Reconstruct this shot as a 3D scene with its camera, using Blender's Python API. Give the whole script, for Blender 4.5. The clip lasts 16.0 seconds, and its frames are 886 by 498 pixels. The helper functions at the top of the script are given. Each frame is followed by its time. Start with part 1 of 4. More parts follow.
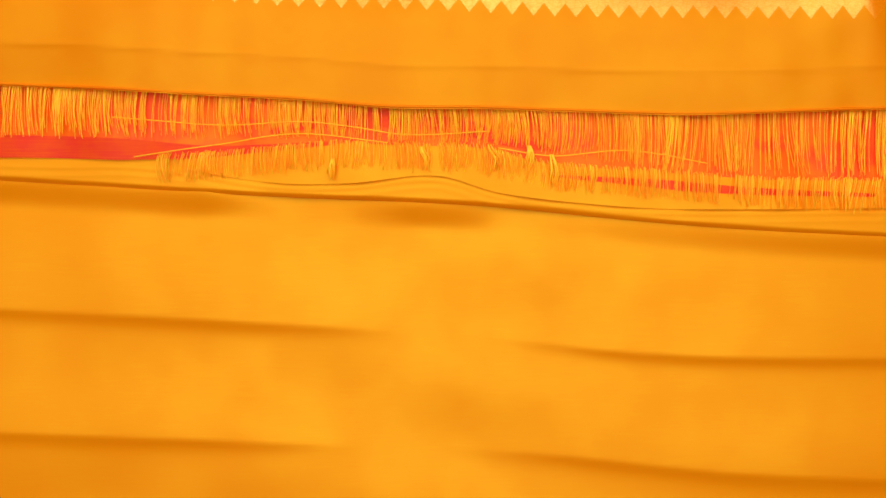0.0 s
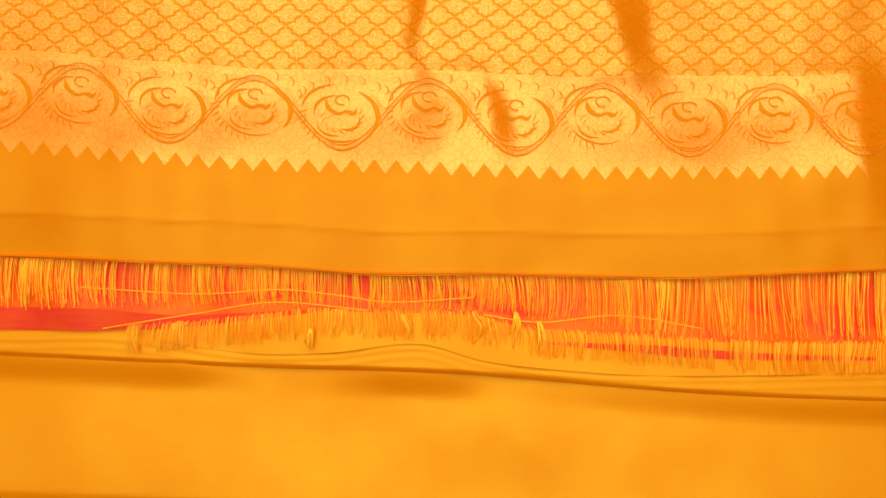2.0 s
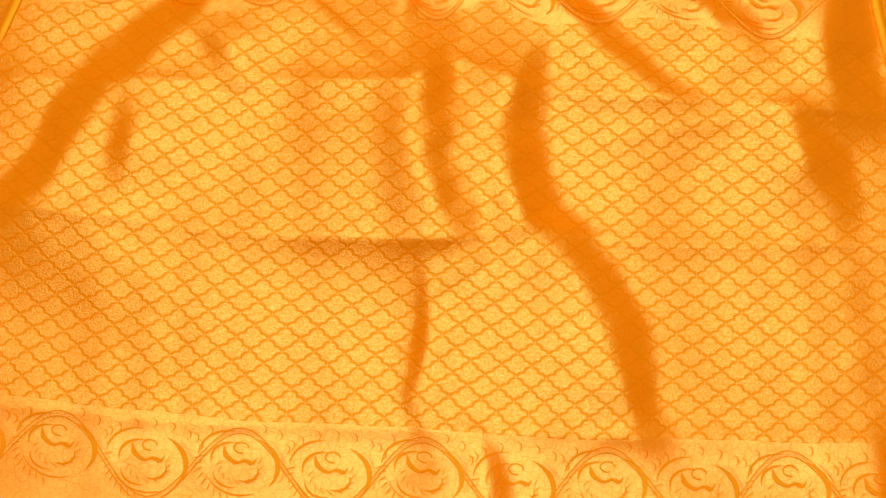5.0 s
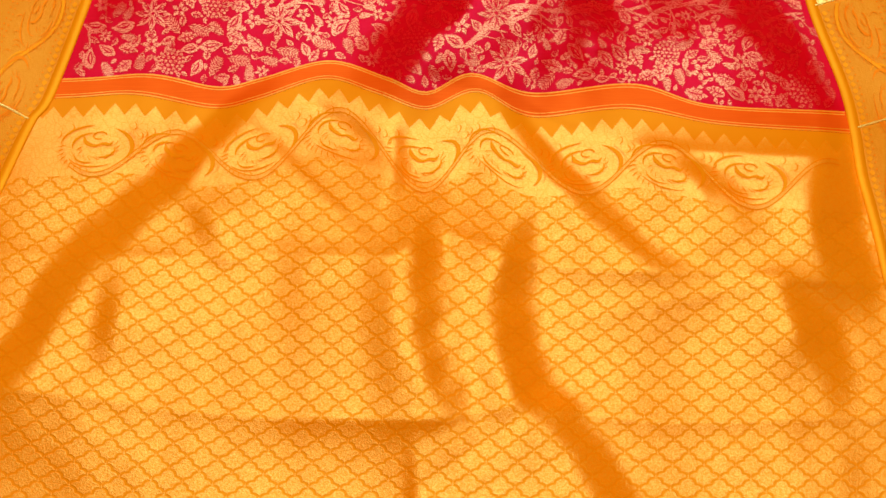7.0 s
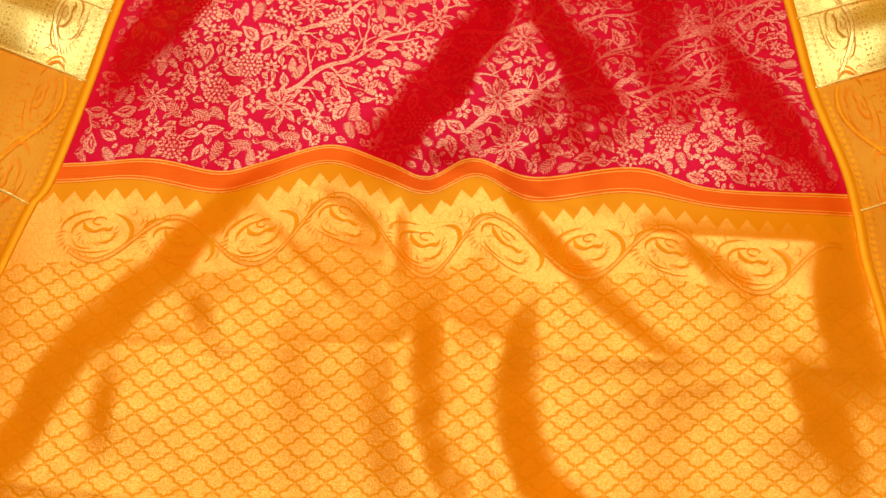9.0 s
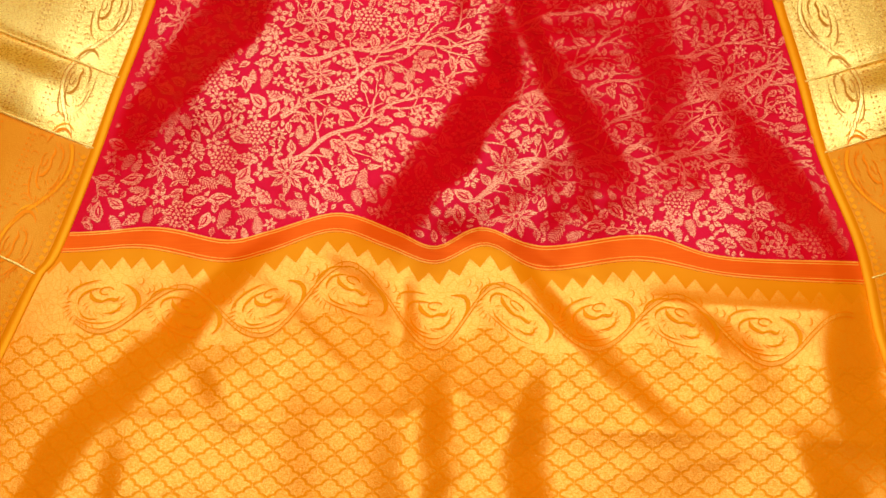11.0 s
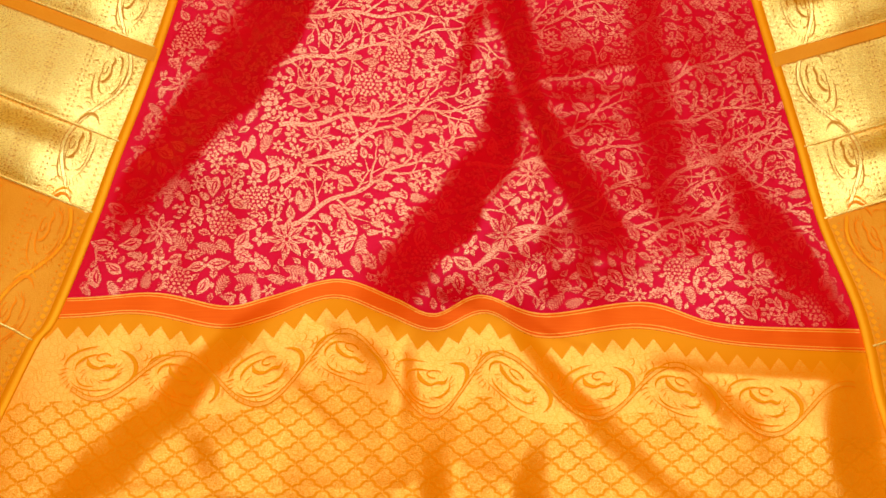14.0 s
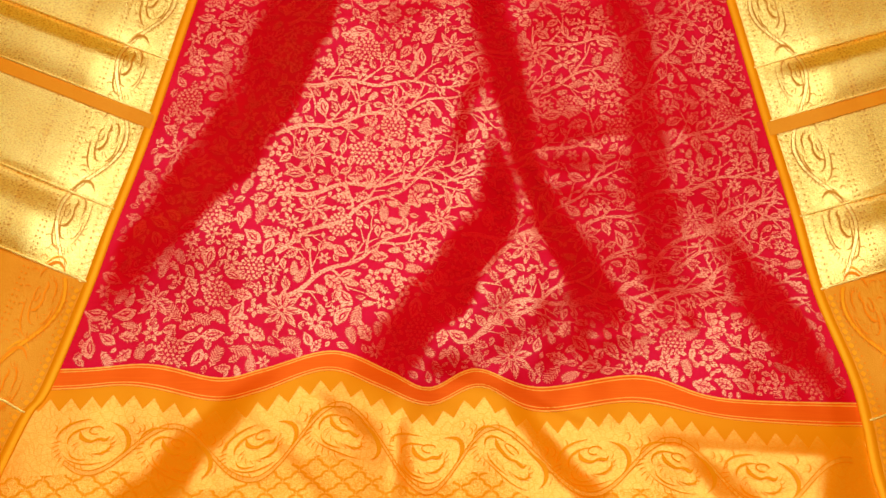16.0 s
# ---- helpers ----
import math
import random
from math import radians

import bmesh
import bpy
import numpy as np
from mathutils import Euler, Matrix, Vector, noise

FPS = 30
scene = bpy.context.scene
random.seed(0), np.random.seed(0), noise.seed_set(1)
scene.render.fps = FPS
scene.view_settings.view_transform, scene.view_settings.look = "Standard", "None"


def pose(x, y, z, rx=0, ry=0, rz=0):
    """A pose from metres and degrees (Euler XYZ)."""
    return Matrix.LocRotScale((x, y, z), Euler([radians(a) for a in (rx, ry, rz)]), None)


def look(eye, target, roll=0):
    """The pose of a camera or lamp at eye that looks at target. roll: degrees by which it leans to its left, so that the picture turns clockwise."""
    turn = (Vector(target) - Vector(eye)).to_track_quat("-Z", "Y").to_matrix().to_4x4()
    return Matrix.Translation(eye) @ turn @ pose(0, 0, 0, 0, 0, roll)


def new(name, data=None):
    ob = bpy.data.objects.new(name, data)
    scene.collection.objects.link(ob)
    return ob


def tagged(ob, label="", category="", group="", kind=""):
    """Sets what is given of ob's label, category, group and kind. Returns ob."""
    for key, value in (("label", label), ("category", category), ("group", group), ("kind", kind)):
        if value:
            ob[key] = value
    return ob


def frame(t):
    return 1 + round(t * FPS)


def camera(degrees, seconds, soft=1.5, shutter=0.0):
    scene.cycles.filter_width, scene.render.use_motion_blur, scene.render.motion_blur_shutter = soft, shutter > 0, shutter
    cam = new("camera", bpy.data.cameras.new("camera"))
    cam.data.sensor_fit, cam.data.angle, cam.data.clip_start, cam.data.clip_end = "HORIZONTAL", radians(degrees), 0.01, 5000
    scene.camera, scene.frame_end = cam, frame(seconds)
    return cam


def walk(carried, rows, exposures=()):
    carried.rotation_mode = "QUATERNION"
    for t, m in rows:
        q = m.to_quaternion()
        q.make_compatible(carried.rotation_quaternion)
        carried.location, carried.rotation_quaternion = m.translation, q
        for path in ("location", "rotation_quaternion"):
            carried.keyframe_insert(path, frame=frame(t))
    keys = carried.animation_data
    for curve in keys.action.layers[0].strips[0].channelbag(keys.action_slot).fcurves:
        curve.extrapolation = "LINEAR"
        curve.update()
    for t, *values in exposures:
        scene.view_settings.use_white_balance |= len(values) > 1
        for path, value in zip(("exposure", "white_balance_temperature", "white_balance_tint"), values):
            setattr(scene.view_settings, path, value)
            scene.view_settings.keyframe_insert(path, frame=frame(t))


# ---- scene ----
cam = camera(44.6, 16.0)
METRES, EYE, TILT, LEAN, TURN = 0.5, 1.0, -89.5, 0.0, 0.0
ROWS = [
    (0.0, 0.0, 0.0, 0.0, -0.0, 0.0, -0.0),
    (0.5, 0.0032, 0.0138, 0.0391, -0.21, 0.76, 0.01),
    (1.0, 0.0127, 0.0302, 0.0785, -0.18, 1.8, 0.13),
    (1.5, 0.0104, 0.0532, 0.1087, -0.42, 3.09, 0.44),
    (2.0, 0.0175, 0.0741, 0.1619, -0.37, 4.15, 0.66),
    (2.5, 0.021, 0.0953, 0.1942, -0.44, 5.99, 0.45),
    (3.0, 0.0239, 0.1143, 0.2548, -0.48, 7.56, 0.4),
    (3.5, 0.022, 0.1222, 0.3072, -0.6, 9.29, 0.11),
    (4.0, 0.0166, 0.125, 0.3696, -0.73, 10.91, -0.29),
    (4.5, 0.0147, 0.1245, 0.4163, -0.74, 12.55, -0.52),
    (5.0, 0.0197, 0.1184, 0.4751, -0.71, 13.85, -0.8),
    (7.5, 0.0288, 0.0769, 0.6794, -0.88, 18.53, -0.15),
    (8.0, 0.0294, 0.0783, 0.6931, -0.86, 19.39, -0.14),
    (10.5, 0.0213, 0.0587, 0.7833, -0.58, 21.2, -0.15),
    (11.0, 0.0204, 0.0519, 0.8121, -0.48, 21.48, -0.08),
    (11.5, 0.0198, 0.0497, 0.8213, -0.4, 22.07, 0.07),
    (12.0, 0.0225, 0.0497, 0.8291, -0.32, 22.48, 0.11),
    (12.5, 0.023, 0.0476, 0.8382, -0.35, 22.61, 0.02),
    (13.0, 0.022, 0.044, 0.8469, -0.44, 22.76, -0.11),
    (13.5, 0.0217, 0.0392, 0.8592, -0.5, 22.93, -0.21),
    (14.0, 0.0209, 0.0334, 0.8743, -0.55, 23.22, -0.19),
    (14.5, 0.0208, 0.0252, 0.8954, -0.57, 23.41, -0.13),
    (15.0, 0.0222, 0.0228, 0.9031, -0.59, 24.13, -0.15),
    (15.5, 0.0229, 0.0105, 0.9383, -0.65, 24.08, -0.19),
    (16.0, 0.0236, 0.0042, 0.9524, -0.75, 24.73, -0.27),
]
walk(cam, [(t, pose(0, 0, EYE, TILT, LEAN, TURN) @ pose(METRES * x, METRES * y, METRES * z, 90 + pitch, roll, yaw)) for t, x, y, z, yaw, pitch, roll in ROWS],
     exposures=[(0.0, 0.0), (3.0, -0.05), (8.0, -0.11), (16.0, -0.12)])


# ---- world and light ----
world = bpy.data.worlds.new("world")
scene.world = world
world.use_nodes = True
world.node_tree.nodes["Background"].inputs[0].default_value = (1.0, 0.96, 0.9, 1)
world.node_tree.nodes["Background"].inputs[1].default_value = 0.1


def softbox(eye, target, width, depth, watts, colour):
    lamp = bpy.data.lights.new("softbox_light", "AREA")
    lamp.shape, lamp.size, lamp.size_y, lamp.energy, lamp.color = "RECTANGLE", width, depth, watts, colour
    ob = new("softbox_light", lamp)
    ob.matrix_world = look(eye, target)
    return ob


softbox((0.0, 0.95, 2.5), (0.0, 0.80, 0.0), 2.75, 3.8, 95, (1.0, 0.96, 0.80))


# ---- materials ----
class Nodes:
    """A short way to write node materials."""

    def __init__(self, name):
        self.mat = bpy.data.materials.new(name)
        self.mat.use_nodes = True
        self.tree = self.mat.node_tree
        self.shader = self.tree.nodes["Principled BSDF"]

    def put(self, socket, value):
        if isinstance(value, bpy.types.NodeSocket):
            self.tree.links.new(value, socket)
        elif isinstance(value, tuple) and len(value) == 3 and socket.type == "RGBA":
            socket.default_value = (*value, 1)
        else:
            socket.default_value = value

    def math(self, op, a, b=0.0, c=0.0):
        n = self.tree.nodes.new("ShaderNodeMath")
        n.operation = op
        for i, value in enumerate((a, b, c)):
            self.put(n.inputs[i], value)
        return n.outputs[0]

    def mix(self, f, a, b):
        n = self.tree.nodes.new("ShaderNodeMix")
        n.data_type = "RGBA"
        self.put(n.inputs[0], f)
        self.put(n.inputs[6], a)
        self.put(n.inputs[7], b)
        return n.outputs[2]

    def blend(self, f, a, b):
        n = self.tree.nodes.new("ShaderNodeMix")
        self.put(n.inputs[0], f)
        self.put(n.inputs[2], a)
        self.put(n.inputs[3], b)
        return n.outputs[0]

    def ramp(self, x, lo, hi, a=0.0, b=1.0):
        n = self.tree.nodes.new("ShaderNodeMapRange")
        n.interpolation_type = "SMOOTHSTEP"
        for i, value in enumerate((x, lo, hi, a, b)):
            self.put(n.inputs[i], value)
        return n.outputs[0]

    def uv(self, name="UVMap"):
        n = self.tree.nodes.new("ShaderNodeUVMap")
        n.uv_map = name
        s = self.tree.nodes.new("ShaderNodeSeparateXYZ")
        self.tree.links.new(n.outputs[0], s.inputs[0])
        return n.outputs[0], s.outputs[0], s.outputs[1]

    def place(self):
        return self.tree.nodes.new("ShaderNodeTexCoord").outputs["Object"]

    def stretch(self, vec, sx, sy, sz=1.0):
        n = self.tree.nodes.new("ShaderNodeMapping")
        self.tree.links.new(vec, n.inputs[0])
        n.inputs["Scale"].default_value = (sx, sy, sz)
        return n.outputs[0]

    def noise(self, vec, scale, detail=3.0, rough=0.55):
        n = self.tree.nodes.new("ShaderNodeTexNoise")
        self.tree.links.new(vec, n.inputs["Vector"])
        n.inputs["Scale"].default_value = scale
        n.inputs["Detail"].default_value = detail
        n.inputs["Roughness"].default_value = rough
        return n.outputs["Fac"]

    def cells(self, vec, scale, feature="DISTANCE_TO_EDGE"):
        n = self.tree.nodes.new("ShaderNodeTexVoronoi")
        n.feature = feature
        self.tree.links.new(vec, n.inputs["Vector"])
        n.inputs["Scale"].default_value = scale
        return n.outputs["Distance"]

    def bump(self, height, strength, distance):
        n = self.tree.nodes.new("ShaderNodeBump")
        n.inputs["Strength"].default_value = strength
        n.inputs["Distance"].default_value = distance
        self.tree.links.new(height, n.inputs["Height"])
        self.tree.links.new(n.outputs[0], self.shader.inputs["Normal"])

    def set(self, lustre=None, gleam=0.0, **values):
        """The base's values; lustre: the colour of the fibres' or metal threads' own reflection, gleam its share."""
        names = {"color": "Base Color", "rough": "Roughness", "spec": "Specular IOR Level"}
        for key, value in values.items():
            self.put(self.shader.inputs[names[key]], value)
        if lustre is not None:
            n = self.tree.nodes.new("ShaderNodeBsdfAnisotropic")
            n.distribution = "BECKMANN"
            self.put(n.inputs["Color"], self.mix(gleam, (0.0, 0.0, 0.0), lustre))
            self.put(n.inputs["Roughness"], values["rough"])
            for link in self.shader.inputs["Normal"].links:
                self.tree.links.new(link.from_socket, n.inputs["Normal"])
            m = self.tree.nodes.new("ShaderNodeAddShader")
            self.tree.links.new(self.shader.outputs[0], m.inputs[0])
            self.tree.links.new(n.outputs[0], m.inputs[1])
            self.tree.links.new(m.outputs[0], self.tree.nodes["Material Output"].inputs[0])
        return self.mat


YELLOW, YELLOW_DEEP, YELLOW_LUSTRE = (0.93, 0.268, 0.002), (0.91, 0.232, 0.001), (0.9, 0.70, 0.04)
GOLD, GOLD_DEEP, GOLD_LUSTRE, GOLD_LUSTRE_DEEP = (0.96, 0.255, 0.002), (0.94, 0.21, 0.001), (0.90, 0.90, 0.29), (0.86, 0.73, 0.17)


def silk(name, a, b, rough=0.42, scale=14, lustre=None, gleam=0.0):
    """Plain shot silk: slubs along the weft, broad changes of dye, a fine grain."""
    k = Nodes(name)
    _, u, v = k.uv()
    p = k.place()
    slub = k.noise(k.stretch(p, 30, 900, 30), 1.0, 3)
    broad = k.noise(p, scale, 3)
    f = k.math("ADD", k.math("MULTIPLY", slub, 0.45), k.math("MULTIPLY", broad, 0.55))
    k.bump(k.math("ADD", slub, k.math("MULTIPLY", k.noise(k.stretch(p, 900, 60, 60), 1.0, 2), 0.6)), 0.12, 0.0006)
    return k.set(lustre, gleam, color=k.mix(k.ramp(f, 0.3, 0.7), a, b), rough=k.ramp(broad, 0.2, 0.8, rough - 0.06, rough + 0.08), spec=0.04)


def zari(name, a, b, shine, shine_b, gleam, rough=0.36, grain=1.0):
    """Metal thread brocade: glinting short floats over a silk ground."""
    k = Nodes(name)
    p = k.place()
    floats = k.noise(k.stretch(p, 420, 1500, 420), 1.0, 2)
    glint = k.cells(p, 900, "F1")
    broad = k.noise(p, 22, 3)
    f = k.math("ADD", k.math("MULTIPLY", floats, 0.6), k.math("MULTIPLY", broad, 0.4))
    k.bump(k.math("ADD", floats, k.math("MULTIPLY", glint, 0.8)), 0.38 * grain, 0.0013)
    g = k.ramp(f, 0.32, 0.66)
    return k.set(k.mix(g, shine_b, shine), gleam, color=k.mix(g, b, a), rough=k.ramp(floats, 0.25, 0.75, rough - 0.1, rough + 0.14), spec=0.04)


def pallu_cloth():
    """The end panel: teeth, scroll border, ogee lattice, scroll border, teeth, in metal thread on yellow silk."""
    k = Nodes("pallu_brocade")
    _, u, v = k.uv()
    _, _, w = k.uv("top")
    p = k.place()
    tooth = k.math("ABSOLUTE", k.math("SUBTRACT", k.math("MULTIPLY", k.math("FRACT", k.math("DIVIDE", k.math("ADD", u, 0.0060), 0.0198)), 2.0), 1.0))
    low = k.math("GREATER_THAN", v, k.math("MULTIPLY_ADD", tooth, 0.0125, 0.090))
    high = k.math("GREATER_THAN", w, k.math("MULTIPLY_ADD", tooth, 0.0125, 0.009))
    inside = k.math("MULTIPLY", low, high)
    # lattice of pointed cells with two lobes on each upper edge
    drift = k.noise(p, 9, 2)
    u = k.math("ADD", u, k.math("MULTIPLY", k.math("SUBTRACT", drift, 0.5), 0.010))
    v = k.math("ADD", v, k.math("MULTIPLY", k.math("SUBTRACT", k.noise(p, 11, 2), 0.5), 0.008))
    du = k.math("DIVIDE", k.math("SUBTRACT", u, k.math("MULTIPLY", v, 0.12)), 0.0275)
    dv = k.math("DIVIDE", v, 0.0212)
    pp = k.math("ADD", du, dv)
    qq = k.math("SUBTRACT", du, dv)
    lobe_p = k.math("MULTIPLY", k.math("ABSOLUTE", k.math("SINE", k.math("MULTIPLY", pp, 6.2832))), 0.10)
    lobe_q = k.math("MULTIPLY", k.math("ABSOLUTE", k.math("SINE", k.math("MULTIPLY", qq, 6.2832))), 0.10)
    fp = k.math("FRACT", k.math("SUBTRACT", pp, lobe_q))
    fq = k.math("FRACT", k.math("ADD", qq, lobe_p))
    tp = k.math("ABSOLUTE", k.math("SUBTRACT", fp, 0.5))
    tq = k.math("ABSOLUTE", k.math("SUBTRACT", fq, 0.5))
    edge = k.math("MAXIMUM", tp, tq)
    cell = k.math("SUBTRACT", 1.0, k.ramp(edge, 0.395, 0.455, 0.0, 0.90))
    # a small bud where the cells meet, and a curled flower in each cell
    corner = k.math("SUBTRACT", 1.0, k.math("MINIMUM", tp, tq))
    cell = k.math("MAXIMUM", cell, k.math("MULTIPLY", k.ramp(corner, 0.565, 0.55), 0.8))
    ring = k.math("SINE", k.math("MULTIPLY", k.math("ADD", edge, k.math("MULTIPLY", k.cells(p, 330, "F1"), 0.35)), 44.0))
    cell = k.math("MULTIPLY", cell, k.ramp(ring, -0.95, 0.0, 0.72, 1.0))
    cell = k.math("MULTIPLY", cell, k.ramp(k.noise(p, 520, 2), 0.3, 0.7, 0.62, 1.25))
    # scroll zones filled with small leaf shapes
    fill = k.ramp(k.cells(k.stretch(p, 1.0, 0.8), 150), 0.02, 0.08, 0.78, 1.0)
    zone = k.math("MAXIMUM", k.math("LESS_THAN", v, 0.185), k.math("LESS_THAN", w, 0.082))
    mask = k.math("MULTIPLY", k.blend(zone, cell, fill), inside)
    floats = k.noise(k.stretch(p, 420, 1500, 420), 1.0, 2)
    broad = k.noise(p, 16, 3)
    zone_silk = k.math("GREATER_THAN", v, 0.115)
    base = k.mix(k.math("MAXIMUM", k.ramp(broad, 0.3, 0.7), zone_silk), YELLOW, YELLOW_DEEP)
    gold = k.mix(k.ramp(floats, 0.3, 0.7), GOLD, GOLD_DEEP)
    h = k.math("ADD", k.math("MULTIPLY", mask, 0.8), k.math("MULTIPLY", floats, k.math("MULTIPLY_ADD", mask, 0.5, 0.1)))
    k.bump(h, 0.3, 0.0008)
    shine = k.mix(k.ramp(floats, 0.3, 0.7), GOLD_LUSTRE, GOLD_LUSTRE_DEEP)
    return k.set(k.mix(mask, YELLOW_LUSTRE, shine), k.math("MULTIPLY_ADD", mask, 0.165, 0.06), color=k.mix(mask, base, gold),
                 rough=k.blend(mask, 0.42, k.ramp(floats, 0.2, 0.8, 0.28, 0.42)), spec=0.04)


MAT_SILK = silk("yellow_silk", YELLOW, YELLOW_DEEP, lustre=YELLOW_LUSTRE, gleam=0.11)
MAT_SILK_DEEP = silk("amber_silk", (0.95, 0.215, 0.002), (0.93, 0.18, 0.001), lustre=(0.9, 0.60, 0.03), gleam=0.07)
MAT_PALLU = pallu_cloth()
MAT_RED = silk("crimson_silk", (0.71, 0.002, 0.007), (0.66, 0.001, 0.005), 0.38, 14, (1.0, 0.03, 0.30), 0.055)
MAT_BAND = silk("orange_silk", (0.90, 0.105, 0.003), (0.86, 0.080, 0.002), lustre=(1.0, 0.28, 0.02), gleam=0.09)
MAT_ROSE = zari("rose_gold_thread", (0.72, 0.003, 0.006), (0.68, 0.002, 0.005), (0.84, 0.80, 0.54), (0.74, 0.60, 0.38), 0.22, 0.28, 0.5)
MAT_GOLD = zari("gold_thread", GOLD, GOLD_DEEP, GOLD_LUSTRE, GOLD_LUSTRE_DEEP, 0.21, 0.38)
MAT_BORDER = zari("gold_tissue", (0.66, 0.29, 0.012), (0.62, 0.24, 0.008), (0.95, 1.0, 0.46), (0.92, 0.88, 0.30), 0.45, 0.29, 0.6)
# Dull copy of the gold tissue; lost gleam is put into its colour.
MAT_DULL_TISSUE = zari("dull_tissue", (0.84, 0.25, 0.006), (0.80, 0.21, 0.005), (0.95, 0.85, 0.16), (0.9, 0.70, 0.10), 0.07, 0.38, 0.5)
MAT_FIGURE = zari("gold_figure", (0.70, 0.32, 0.02), (0.66, 0.27, 0.015), (0.95, 1.0, 0.52), (0.92, 0.88, 0.34), 0.54, 0.32, 0.6)
MAT_LINE = silk("yellow_outline", YELLOW, YELLOW_DEEP, 0.46, lustre=YELLOW_LUSTRE, gleam=0.06)
MAT_BORDER_LINE = silk("old_gold_outline", (0.60, 0.21, 0.006), (0.55, 0.17, 0.004), 0.4, lustre=(1.0, 0.66, 0.18), gleam=0.05)


def shot_ground():
    """Orange silk shot with crimson in uneven patches, as it shows below the fringe."""
    k = Nodes("shot_silk")
    p = k.place()
    patch = k.ramp(k.noise(k.stretch(p, 1.0, 1.6), 16, 3), 0.48, 0.60)
    slub = k.noise(k.stretch(p, 500, 30, 30), 1.0, 2)
    f = k.math("MULTIPLY", patch, k.ramp(slub, 0.25, 0.6, 0.55, 1.0))
    k.bump(slub, 0.3, 0.0008)
    return k.set((1.0, 0.3, 0.05), 0.14, color=k.mix(f, (0.90, 0.12, 0.002), (0.85, 0.040, 0.014)), rough=0.45, spec=0.04)


MAT_PINK = shot_ground()
MAT_RIBBON = silk("shot_crimson", (0.86, 0.030, 0.018), (0.90, 0.085, 0.004), 0.42, 40, (1.0, 0.20, 0.10), 0.05)


def thread_silk():
    """Loose threads, each with its own yellow or orange."""
    k = Nodes("thread_silk")
    own = k.tree.nodes.new("ShaderNodeNewGeometry").outputs["Random Per Island"]
    f = k.math("ADD", k.math("MULTIPLY", own, 0.75), k.math("MULTIPLY", k.noise(k.place(), 55, 2), 0.25))
    return k.set(k.mix(f, (1.0, 0.80, 0.12), (1.0, 0.58, 0.06)), 0.30, color=k.mix(k.ramp(f, 0.35, 0.95), (1.0, 0.50, 0.008), (0.96, 0.27, 0.003)), rough=0.4, spec=0.1)


MAT_THREAD = thread_silk()
# Both kept very dark so that steep folds mirror little.
MAT_FLOOR = silk("linen", (0.07, 0.066, 0.06), (0.055, 0.052, 0.048), 0.85, 14)
MAT_WALL = silk("paint", (0.08, 0.077, 0.074), (0.065, 0.063, 0.06), 0.8, 3)


# ---- shape of the cloth ----
def smooth(x):
    x = np.clip(x, 0, 1)
    return x * x * (3 - 2 * x)


def curve(points, n=40):
    """A smooth line through the points, as n even steps."""
    p = np.array(points, float)
    p = np.vstack([2 * p[0] - p[1], p, 2 * p[-1] - p[-2]])
    out = []
    for i in range(1, len(p) - 2):
        t = np.linspace(0, 1, 24, endpoint=False)[:, None]
        a, b, c, d = p[i - 1:i + 3]
        out.append(0.5 * (2 * b + (c - a) * t + (2 * a - 5 * b + 4 * c - d) * t ** 2 + (3 * b - a - 3 * c + d) * t ** 3))
    out = np.vstack(out + [p[-2][None]])
    s = np.r_[0, np.cumsum(np.hypot(*np.diff(out, axis=0).T))]
    q = np.linspace(0, s[-1], n)
    return np.c_[np.interp(q, s, out[:, 0]), np.interp(q, s, out[:, 1])]


def nearest(line, x, y):
    """Signed distance (plus on the right of the line's way) and share of the way."""
    best, side, share = np.full(x.shape, 9.0), np.zeros(x.shape), np.zeros(x.shape)
    for i in range(len(line) - 1):
        a, d = line[i], line[i + 1] - line[i]
        ll = d @ d
        t = np.clip(((x - a[0]) * d[0] + (y - a[1]) * d[1]) / ll, 0, 1)
        ex, ey = x - a[0] - t * d[0], y - a[1] - t * d[1]
        r = np.hypot(ex, ey)
        m = r < best
        best = np.where(m, r, best)
        side = np.where(m, np.sign(ex * d[1] - ey * d[0]), side)
        share = np.where(m, (i + t) / (len(line) - 1), share)
    return best * side, share


